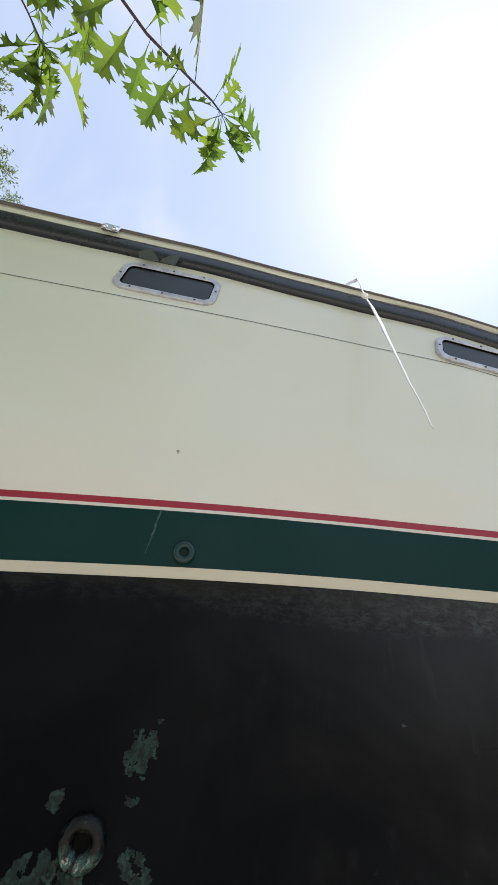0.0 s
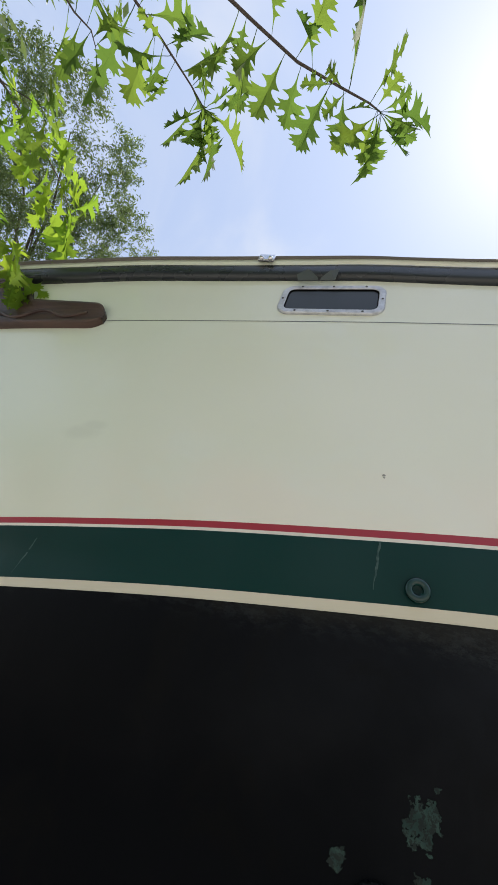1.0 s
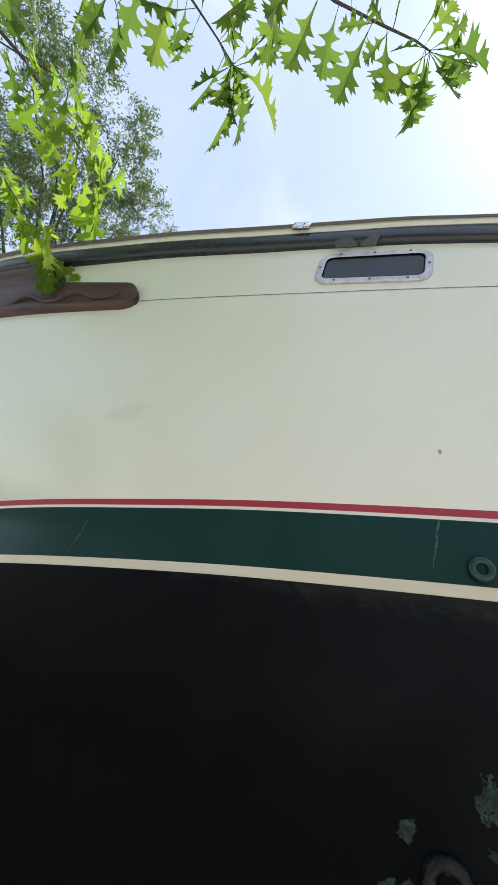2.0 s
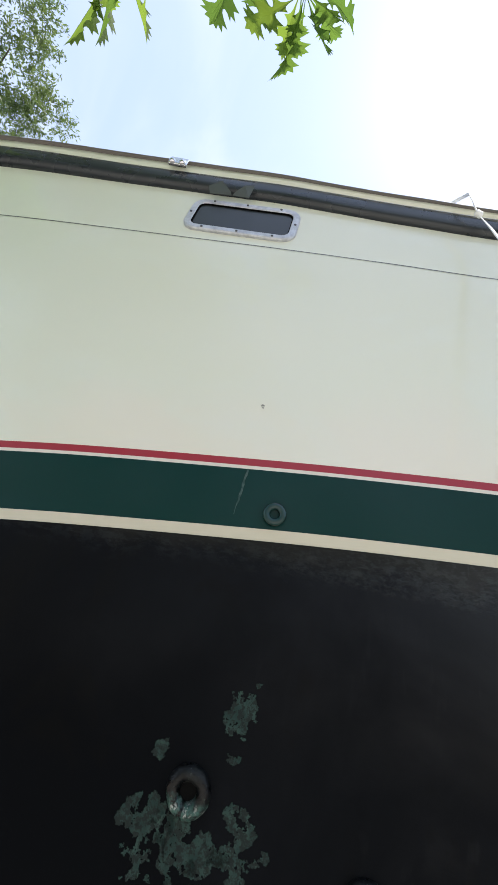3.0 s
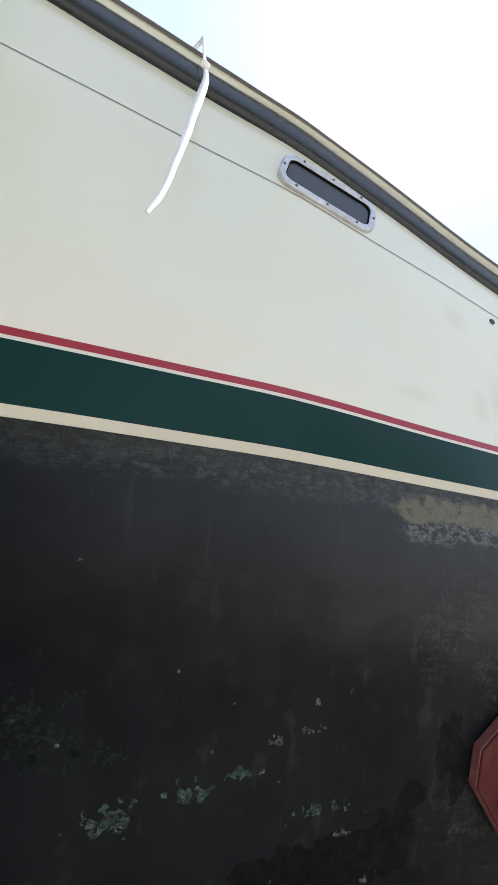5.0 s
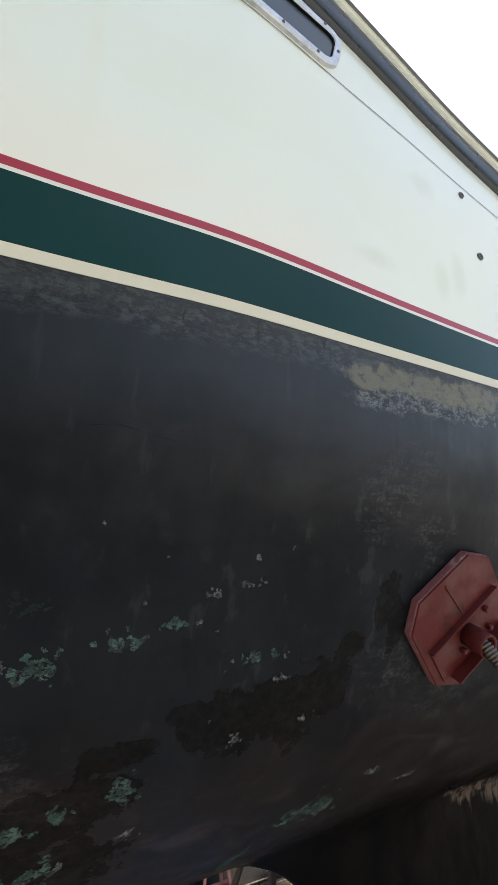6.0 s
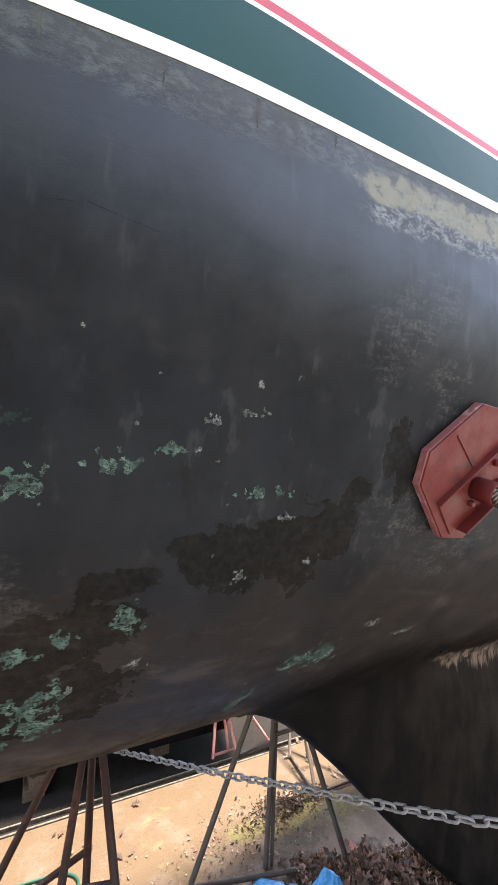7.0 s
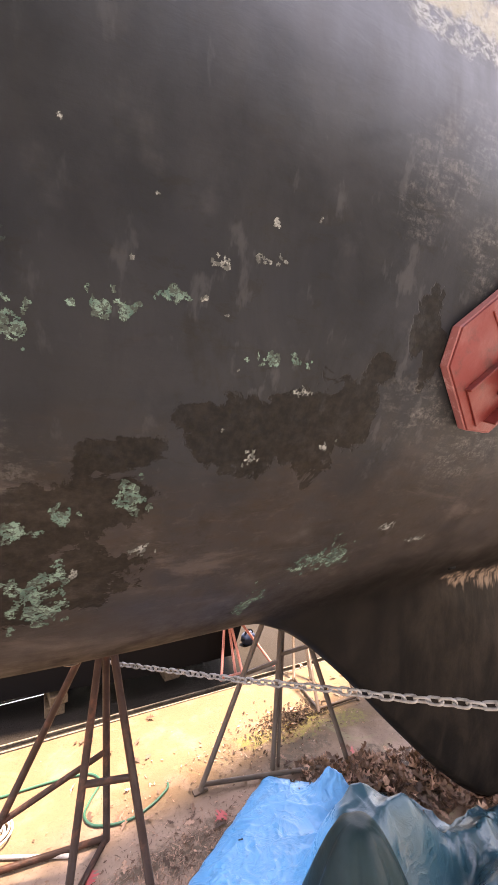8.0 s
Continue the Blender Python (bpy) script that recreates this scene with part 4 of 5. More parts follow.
flakes([(0.572, 1.452, 0.038, 0.015), (0.640, 1.469, 0.016, 0.007), (0.480, 1.430, 0.030, 0.018), (0.783, 1.419, 0.030, 0.009), (0.627, 1.245, 0.021, 0.022),
        (0.545, 1.225, 0.024, 0.012), (0.498, 1.205, 0.022, 0.014), (0.522, 1.123, 0.038, 0.026), (0.526, 1.075, 0.042, 0.024), (1.045, 1.101, 0.042, 0.030),
        (0.909, 1.016, 0.026, 0.035), (0.984, 1.088, 0.045, 0.018)], M_TEAL, "verdigris_patch", 1.3, 0.0004, 70)
flakes([(-0.005, 1.671, 0.024, 0.030), (-0.104, 1.616, 0.015, 0.017), (-0.004, 1.619, 0.010, 0.012), (0.016, 1.534, 0.031, 0.042), (-0.045, 1.516, 0.055, 0.036),
        (-0.045, 1.474, 0.026, 0.040), (-0.105, 1.529, 0.034, 0.042), 
        (0.172, 1.494, 0.030, 0.026)], M_TEAL_DULL, "verdigris_patch", 0.9, 0.0004, 70, 0.7)
flakes([(0.335, 1.545, 0.040, 0.022), (0.375, 1.520, 0.050, 0.026), (0.315, 1.500, 0.036, 0.020), (0.405, 1.490, 0.040, 0.018), (0.455, 1.500, 0.030, 0.014), (0.40, 1.565, 0.018, 0.008)], M_TEAL_HAZE, "verdigris_patch", 1.7, 0.0004, 110, 0.12)
flakes([(0.756, 1.561, 0.006, 0.005), (0.696, 1.510, 0.012, 0.007), (0.750, 1.523, 0.012, 0.005), (0.772, 1.526, 0.007, 0.005), (0.895, 1.309, 0.009, 0.005), (0.652, 1.165, 0.018, 0.007),
        (0.564, 1.136, 0.007, 0.009), (0.815, 1.576, 0.003, 0.003), (0.682, 1.472, 0.004, 0.004), (0.836, 1.382, 0.014, 0.005), (1.146, 1.153, 0.020, 0.008), (1.270, 1.112, 0.028, 0.007),
        (0.781, 1.295, 0.013, 0.010), (0.92, 1.318, 0.003, 0.003), (0.73, 1.33, 0.003, 0.003)], M_CHALK, "chalk_spot", 1.3, 0.0004, 190)
flakes([(0.335, 1.542, 0.003, 0.003), (0.395, 1.512, 0.004, 0.003), (0.43, 1.492, 0.003, 0.004), (0.355, 1.50, 0.003, 0.003), (0.254, 1.518, 0.004, 0.004), (0.446, 1.430, 0.004, 0.008), (0.286, 1.488, 0.006, 0.005), (0.367, 1.734, 0.007, 0.003), (0.10, 1.66, 0.002, 0.002),
        (0.53, 1.60, 0.003, 0.003), (0.62, 1.56, 0.003, 0.002), (0.60, 1.50, 0.004, 0.003), (0.71, 1.46, 0.003, 0.003), (0.735, 1.40, 0.003, 0.005)], M_CHALK, "chalk_spot", 1.0, 0.0004, 190)

def runs(spots, material, name, parent):
    """Narrow dried runs of water down the paint."""
    for x0, z0, x1, z1, w in spots:
        bm, last = bmesh.new(), None
        for k in range(15):
            f = k / 14
            x, z = x0 + (x1 - x0) * f + 0.002 * noise.noise((x0 * 50, k * 0.5, 1)), z0 + (z1 - z0) * f
            h = w * (0.25 + 0.75 * math.sin(math.pi * min(1, f + 0.15)) ** 0.7) * (0.8 + 0.5 * noise.noise((k * 0.7, x0 * 40, 5)))
            ring = [bm.verts.new((x + d, YC - half_beam(x + d, z) - 0.0006, z)) for d in (-h, h)]
            if last:
                bm.faces.new((last[0], ring[0], ring[1], last[1]))
            last = ring
        part(name, bm, material, parent)


runs([(-0.071, 2.021, -0.079, 1.936, 0.0026), (-0.80, 1.930, -0.815, 1.850, 0.0026)], flake("pale_run", (0.020, 0.050, 0.047), (0.068, 0.11, 0.10)), "water_run", boat)
runs([(0.462, 1.922, 0.463, 1.882, 0.0025), (0.592, 1.922, 0.592, 1.886, 0.002), (0.712, 1.922, 0.712, 1.882, 0.003), (0.3, 1.918, 0.3, 1.902, 0.0015), (0.835, 1.922, 0.836, 1.899, 0.002)], M_RUN, "water_run", bottom)
runs([(0.478, 1.716, 0.527, 1.724, 0.0012), (0.522, 1.7245, 0.565, 1.716, 0.0016), (0.560, 1.717, 0.625, 1.706, 0.0010)], M_RUBBER, "scratch", bottom)
flakes([(-0.071, 2.155, 0.0048, 0.0085)], M_CHIP, "paint_chip", 0.5, 0.0012, 200)

# ---- carved trailboard at the bow ----
trail = new("trailboard")
trail.parent = boat
trail["label"] = "carved dark brown wooden trailboard with a raised scroll"
TB_END = -0.985


def tb_low(x):
    return 2.612 + 0.03 * (TB_END - x)


def tb_high(x):
    d = TB_END - x
    return tb_low(x) + 0.096 + 0.075 * min(d, 0.36) + (0.11 * max(0.0, min(1.0, (d - 0.36) / 0.08)) ** 1.2)


bm = bmesh.new()
cols = []
for k in range(60):
    x = TB_END - 1.15 * (k / 59) ** 1.3
    d = TB_END - x
    a, b = tb_low(x), tb_high(x)
    e = 0.062
    if d < e:
        q = math.sqrt(max(0.0, 1 - (1 - d / e) ** 2))
        mid = a + 0.035
        a, b = mid - 0.035 * max(q, 0.4), mid + (b - mid) * max(q, 0.25)
    col = []
    for v, o in ((0, -0.002), (0.0, 0.022), (0.02, 0.026), (0.13, 0.026), (0.16, 0.018), (0.5, 0.018), (0.84, 0.018), (0.87, 0.026), (0.98, 0.026), (1.0, 0.022), (1.0, -0.002)):
        z = a + (b - a) * v
        col.append(bm.verts.new((x, YC - half_beam(x, z) - o, z)))
    cols.append(col)
for a, b in zip(cols, cols[1:]):
    for k in range(10):
        bm.faces.new((a[k], a[k + 1], b[k + 1], b[k]))
bm.faces.new(cols[0])
part("board", bm, M_CARVED, trail, "", True)
bm = bmesh.new()
pts = []
for k in range(40):
    d = 0.075 + 0.62 * k / 39
    x = TB_END - d
    z = tb_low(x) + 0.050 + 0.018 * math.sin(d * 26 + 0.8) * (0.4 + 0.6 * min(1, d / 0.2))
    pts.append((x, YC - half_beam(x, z) - 0.019, z))
tube(bm, pts, 0.0045, 8, taper=2.2)
part("scroll", bm, M_CARVED, trail, "raised carved scroll", True)

# ---- white strap tied to the rail ----
strap = thing("strap", "thin white webbing strap tied to the rail and hanging loose", "strap")
bm = bmesh.new()
mid = [(0.336, 0.562, 2.962), (0.342, 0.540, 2.935), (0.352, 0.512, 2.893), (0.362, 0.516, 2.85), (0.369, 0.524, 2.80), (0.374, 0.518, 2.72), (0.374, 0.504, 2.57), (0.368, 0.490, 2.41), (0.352, 0.468, 2.25), (0.345, 0.447, 2.13), (0.341, 0.436, 2.062)]
path = []
for a, b in zip(mid, mid[1:]):
    path += [Vector(a).lerp(Vector(b), k / 4) for k in range(4)]
last = None
for k, p in enumerate(path):
    f = k / len(path)
    w = 0.0080 * (0.60 + 0.45 * min(1.0, max(0.0, f - 0.3) / 0.25)) * (1 - 0.72 * max(0.0, f - 0.62) / 0.38)
    tw = 0.44 + 0.16 * math.sin(k * 0.21)
    d = Vector((math.cos(tw), math.sin(tw), 0.1)) * w
    base = Vector(p) + Vector((0.0045 * math.sin(k * 0.42), 0.003 * math.cos(k * 0.35), 0)) * min(1.0, k / 14)
    nrm = Vector((0, -0.0008, 0))
    ring = [bm.verts.new(base + d + nrm), bm.verts.new(base - d + nrm), bm.verts.new(base - d - nrm), bm.verts.new(base + d - nrm)]
    if last:
        for q in range(4):
            bm.faces.new((last[q], ring[q], ring[(q + 1) % 4], last[(q + 1) % 4]))
    last = ring
part("webbing", bm, M_RIBBON, strap, "", True)
bm = bmesh.new()
box(bm, (0.020, 0.014, 0.014), Matrix.Translation((0.369, 0.524, 2.802)) @ pose(0, 0, 0, 20, 0, 15), 0.004)
part("knot", bm, M_RIBBON, strap, "tight white knot", True)


# ---- jack stands ----
def bar(name, a, b, r, material, parent, sides=10):
    bm = bmesh.new()
    tube(bm, [a, b], r, sides)
    return part(name, bm, material, parent, "", True)


def legs_of(stand, apex, feet, bars, material, r=0.013, start=0.08, plates=()):
    """Legs from near the apex to the feet; bars rows of leg, share, leg, share."""
    top = Vector(apex)
    feet = [Vector(f) for f in feet]
    for f in feet:
        bar("leg", top.lerp(f, start), f + Vector((0, 0, 0.004)), r, material, stand)
    for i, s, j, u in bars:
        bar("brace", top.lerp(feet[i], s), top.lerp(feet[j], u), r * 0.8, material, stand)
    for i in plates:
        bm = bmesh.new()
        box(bm, (0.06, 0.03, 0.008), Matrix.Translation(feet[i] + Vector((0, 0, 0.004))), 0.002)
        part("foot_plate", bm, material, stand)
    bm = bmesh.new()
    lathe(bm, ((0.0, -0.10), (0.028, -0.10), (0.030, -0.095), (0.030, 0.02), (0.022, 0.024), (0.0, 0.024)), Matrix.Translation(top), 18)
    part("collar", bm, material, stand, "", True)


def screw_of(stand, a, b, r, material=None):
    """A threaded rod from a to b."""
    a, b = Vector(a), Vector(b)
    n = int((b - a).length / 0.006)
    prof = []
    for k in range(n):
        h = (b - a).length * k / n
        prof += [(r * 0.80, h), (r, h + 0.0018), (r, h + 0.0034), (r * 0.80, h + 0.0052)]
    bm = bmesh.new()
    m = Matrix.Translation(a) @ (b - a).to_track_quat('Z', 'Y').to_matrix().to_4x4()
    lathe(bm, [(0, 0)] + prof + [(0, (b - a).length)], m, 14)
    return part("screw", bm, material or M_SCREW, stand, "greasy threaded rod", True)


PAD_AT = skin(1.204, 1.453) @ pose(0, 0, 0, 0, 0, 41)


def pad_of(stand, m):
    """An eight-sided plywood-backed steel pad with its channel and socket; m lies on the hull, z outwards."""
    a, b, c, o = 0.117, 0.112, 0.044, 0.013
    loop = [(o + x, y) for x, y in ((a - c, b), (-a + c, b), (-a, b - c), (-a, -b + c), (-a + c, -b), (a - c, -b), (a, -b + c), (a, b - c))]
    bm = bmesh.new()
    rings = loft(bm, [[m @ Vector((x * s, y * s, h)) for x, y in loop] for s, h in ((0.985, 0.0005), (1.0, 0.003), (1.0, 0.0155), (0.988, 0.0175))])
    bm.faces.new(rings[0][::-1])
    part("pad_board", bm, M_PADEDGE, stand, "worn red pad edge with pale scuffs and sky light in its colour")
    bm = bmesh.new()
    rings = loft(bm, [[m @ Vector((x * s, y * s, h)) for x, y in loop] for s, h in ((0.986, 0.017), (0.987, 0.019), (0.98, 0.0205))])
    bm.faces.new(rings[-1])
    bmesh.ops.recalc_face_normals(bm, faces=bm.faces)
    part("pad_plate", bm, M_PAD, stand, "red painted steel pad plate")
    bm = bmesh.new()
    box(bm, (0.196, 0.004, 0.012), m @ pose(0.012, 0.008, 0.0255), 0.001)
    box(bm, (0.196, 0.080, 0.004), m @ pose(0.012, -0.032, 0.0225), 0.001)
    box(bm, (0.160, 0.004, 0.026), m @ pose(0.012, -0.074, 0.0325), 0.001)
    part("channel", bm, M_PAD, stand, "red steel channel across the pad")
    bm = bmesh.new()
    lathe(bm, ((0.017, 0.02), (0.0225, 0.02), (0.0225, 0.062), (0.0215, 0.064), (0.017, 0.062), (0.017, 0.02)), m @ pose(0.006, -0.028, 0.004), 24)
    part("socket", bm, M_PAD, stand, "worn red socket tube", True)
    for x, y in ((0.066, -0.012), (0.058, -0.055), (-0.020, -0.045)):
        bm = bmesh.new()
        lathe(bm, ((0.0, 0.030), (0.005, 0.030), (0.0065, 0.027), (0.0065, 0.019)), m @ pose(x, y, 0.004), 8)
        part("bolt", bm, M_PAD, stand)
    bm = bmesh.new()
    box(bm, (0.004, 0.085, 0.0035), m @ pose(0.012, 0.055, 0.0212, 0, 0, 8), 0.0012)
    part("weld_seam", bm, M_PAD, stand)


near = thing("jack_stand", "red-padded steel boat stand bearing against the black hull", "boat stand", group="stands under the boat")
pad_of(near, PAD_AT)
root = PAD_AT @ Vector((0.006, -0.028, 0.052))
out = Vector((0.10, -0.62, -0.78)).normalized()
head = root + out * 0.40
screw_of(near, root, head, 0.0135)
FEET = [(head.x - 0.26, head.y - 0.24, 0), (head.x + 0.34, head.y - 0.30, 0), (head.x + 0.36, head.y + 0.26, 0), (head.x - 0.12, head.y + 0.22, 0)]
legs_of(near, head, FEET, ((0, .6, 1, .6), (1, .6, 2, .6), (2, .6, 3, .6), (3, .6, 0, .6)), M_STAND)

fore = thing("jack_stand", "brown rusty four-legged steel boat stand under the hull", "boat stand", group="stands under the boat")
apex = (0.738, 1.82, 0.835)
FEET = [(0.36, 1.98, 0), (0.612, 1.715, 0), (0.754, 1.897, 0), (0.838, 1.585, 0)]
legs_of(fore, apex, FEET, ((1, .62, 3, .60), (0, .80, 2, .62), (2, .985, 1, .985), (0, .985, 2, .985)), M_STAND, 0.0125)
screw_of(fore, apex, (0.738, 1.82, 1.08), 0.014)
bm = bmesh.new()
box(bm, (0.2, 0.2, 0.02), Matrix.Translation((0.738, 1.79, 1.085)) @ pose(0, 0, 0, 38), 0.004)
part("pad_plate", bm, M_PAD, fore, "red pad plate under the hull")

aft = thing("jack_stand", "grey-brown tripod steel boat stand on the concrete", "boat stand", group="stands under the boat")
apex = (1.452, 1.75, 0.876)
FEET = [(1.113, 1.912, 0), (1.423, 1.852, 0), (1.712, 1.69, 0)]
legs_of(aft, apex, FEET, ((1, .44, 2, .40), (0, .97, 2, .985), (0, .5, 1, .47)), M_STAND_GREY, 0.011, plates=(0,))
bar("leg", (1.466, 1.77, 0.80), (1.45, 1.85, 0.004), 0.008, M_STAND_GREY, aft)
screw_of(aft, apex, (1.452, 1.75, 1.10), 0.014)
bm = bmesh.new()
box(bm, (0.2, 0.2, 0.02), Matrix.Translation((1.452, 1.73, 1.10)) @ pose(0, 0, 0, 40), 0.004)
part("pad_plate", bm, M_PAD, aft, "red pad plate under the hull")

# ---- chain between the stands ----
chain = thing("chain", "galvanised steel chain slung between boat stands", "chain")
line = [Vector(p) - Vector((0, 0, 0.017)) for p in ((0.769, 1.95, 0.591), (0.892, 1.625, 0.667), (1.008, 1.32, 0.738), (1.09, 1.104, 0.794), (1.143, 0.963, 0.827), (1.204, 0.802, 0.87), (1.255, 0.70, 0.90), (1.27, 0.56, 0.93))]
PITCH, WIRE = 0.0236, 0.0027
bm = bmesh.new()
loop = []
for sgn, a0 in ((1, -90), (-1, 90)):
    for k in range(7):
        t = radians(a0 + 180 * k / 6)
        loop.append((sgn * 0.0075 + 0.0070 * math.cos(t), 0.0070 * math.sin(t), 0))
tube(bm, loop, WIRE, 7, True)
link_mesh = mesh_of("link", bm, M_CHAIN, True)
left, count = 0.0, 0
for a, b in zip(line, line[1:]):
    d = (b - a).normalized()
    length = (b - a).length
    while left < length:
        p = a + d * left
        q = d.to_track_quat('X', 'Z').to_matrix().to_4x4()
        roll = (90 if count % 2 else 0) + 28 + 10 * math.sin(count * 1.7)
        shared("link", link_mesh, chain, Matrix.Translation(p) @ q @ pose(0, 0, 0, roll, 3 * math.sin(count * 2.3), 2 * math.cos(count)))
        left += PITCH
        count += 1
    left -= length

# ---- tarpaulin ----
tarp = thing("tarpaulin", "crumpled blue tarpaulin draped over gear beside the keel", "tarpaulin")


def creases(x, y, s, seed, sharp):
    """Folds: the ridges of a noise field, from 0 to 1."""
    return (1 - abs(noise.noise((x * s, y * s, seed)))) ** sharp


def tarp_edge(x):
    return 1.832 + (x - 1.372) * (0.518 if x < 1.372 else -0.95)


def mound(x, y, cx, cy, height, wide, deep):
    return height * math.exp(-((x - cx) / wide) ** 2 - ((y - cy) / deep) ** 2)


def tarp_height(x, y):
    far = min(1.0, max(0.0, (tarp_edge(x) - y) / 0.10))
    wx, wy = x + 0.05 * noise.noise((x * 4, y * 4, 3.3)), y + 0.05 * noise.noise((x * 4, y * 4, 9.1))
    # how far into the heaped part, away from the flat blue lap
    heap = min(1.0, max(0.0, (x - 1.494 * y + 0.70) / 0.16))
    h = 0.035 + 0.205 * math.exp(-((x - 1.385) / 0.14) ** 4 - ((y - 1.295) / 0.115) ** 4) + mound(x, y, 1.02, 1.15, 0.10, 0.22, 0.25)
    # bunched tuft at the far side
    tuft = math.exp(-((x - 1.515) / 0.070) ** 2 - ((y - 1.575) / 0.055) ** 2)
    h += tuft * (0.030 + 0.055 * creases(wx * 1.2, wy, 13, 1.9, 1.4) + 0.02 * creases(wx, wy, 30, 7.9, 2.0))
    # heaped folds beside the keel
    h += heap * (mound(x, y, 1.56, 1.20, 0.13, 0.10, 0.05) + mound(x, y, 1.76, 1.15, 0.10, 0.09, 0.05) + mound(x, y, 1.68, 1.02, 0.12, 0.14, 0.06) - mound(x, y, 1.53, 1.115, 0.08, 0.11, 0.03))
    along, across = 0.75 * wx - 0.66 * wy, 0.66 * wx + 0.75 * wy
    fold = (0.004 + 0.046 * heap) * creases(along * 1.3, across, 5.2, 0.7, 1.5) + (0.004 + 0.036 * heap) * creases(wx * 0.8, wy, 7.0, 2.7, 1.4) + 0.014 * heap * creases(wx, wy * 0.7, 15, 8.3, 2.2) + 0.004 * creases(wx, wy, 20, 5.1, 5)
    run = 0.016 * (1 - heap) * creases(0.55 * wx + 0.84 * wy, (0.84 * wx - 0.55 * wy) * 0.3, 11, 6.6, 5) * min(1.0, max(0.0, (x - 1.494 * y + 1.10) / 0.25))
    wave = (0.006 + 0.016 * heap) * noise.noise((wx * 5, wy * 5, 4.1))
    return max(0.006, (h - 0.03 * heap + fold + run + wave) * far ** 0.5)


bm = bmesh.new()
N = 300
grid = {}
for i in range(N + 1):
    for j in range(N + 1):
        x, y = 0.72 + 1.30 * i / N, 0.75 + 1.10 * j / N
        if y - tarp_edge(x) > 0.012 * noise.noise((x * 7, 3, 1)) or YC - y < half_beam(x, 0.1) + 0.03 and x > 1.75:
            continue
        grid[i, j] = bm.verts.new((x + 0.006 * noise.noise((x * 20, y * 20, 8)), y + 0.006 * noise.noise((x * 20, y * 20, 9)), tarp_height(x, y)))
for i, j in list(grid):
    q = [grid.get(k) for k in ((i, j), (i + 1, j), (i + 1, j + 1), (i, j + 1))]
    if all(q):
        bm.faces.new(q)
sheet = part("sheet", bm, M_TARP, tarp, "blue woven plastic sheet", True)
thick = sheet.modifiers.new("thickness", 'SOLIDIFY')
thick.thickness = 0.003
slit = bmesh.new()
box(slit, (0.016, 0.004, 0.002), Matrix(), 0.0008)
tear_x, tear_y = 1.134, 1.606
part("tear", slit, M_WETBLACK, tarp, "small dark tear").matrix_world = pose(tear_x, tear_y, tarp_height(tear_x, tear_y) + 0.004, 8, -8, -25)

# a separate dark dome, added in place of the tarpaulin's shaded front fold
fold_dome = thing("shaded_fold", "dark slate-green dome added for the shaded front fold of the tarpaulin", "cover")
bm = bmesh.new()
rings = []
for k in range(1, 41):
    f = k / 40
    ring = []
    for a in range(120):
        t = a * math.tau / 120
        # soft pleats that fade out over the rounded top
        pleat = sum(g * math.exp(-((t - t0) / w) ** 2) for t0, g, w in ((1.2, -0.06, 0.2), (2.7, -0.07, 0.16), (3.45, 0.05, 0.2), (3.85, -0.09, 0.13), (4.4, 0.06, 0.2), (4.95, -0.10, 0.16), (5.7, -0.06, 0.2)))
        pleat += 0.06 * noise.noise((math.cos(t) * 2, math.sin(t) * 2, f * 1.5))
        rr = (0.122 * f + 0.080 * f ** 4) * (1 + 1.8 * pleat * f)
        h = 0.322 * (1 - f ** 3.3) + 0.004 * noise.noise((rr * math.cos(t) * 20, rr * math.sin(t) * 20, 2.0))
        ring.append(bm.verts.new((1.292 + rr * math.cos(t), 1.212 + rr * math.sin(t), max(0.02, h))))
    rings.append(ring)
bm.faces.new(rings[0])
for r0, r1 in zip(rings, rings[1:]):
    for k in range(120):
        bm.faces.new((r0[k], r1[k], r1[(k + 1) % 120], r0[(k + 1) % 120]))
bmesh.ops.recalc_face_normals(bm, faces=bm.faces)
part("cover", bm, M_FOLD_SHADE, fold_dome, "pleated dark front with the fold's shade in its colour", True)


# ---- oak leaves ----
def oak_outline():
    """Half the outline of a lobed pin oak leaf, stalk at 0, tip at 1."""
    return ((0.0, 0.012), (0.10, 0.018), (0.20, 0.034), (0.27, 0.062), (0.315, 0.13), (0.345, 0.225), (0.375, 0.145), (0.405, 0.085), (0.44, 0.060), (0.48, 0.075), (0.515, 0.15), (0.53, 0.25), (0.535, 0.36),
            (0.585, 0.25), (0.645, 0.37), (0.655, 0.24), (0.715, 0.27), (0.675, 0.16), (0.675, 0.095), (0.705, 0.068), (0.745, 0.085), (0.785, 0.165), (0.825, 0.285), (0.845, 0.18), (0.915, 0.235),
            (0.895, 0.115), (0.955, 0.125), (0.94, 0.045), (1.0, 0.0))


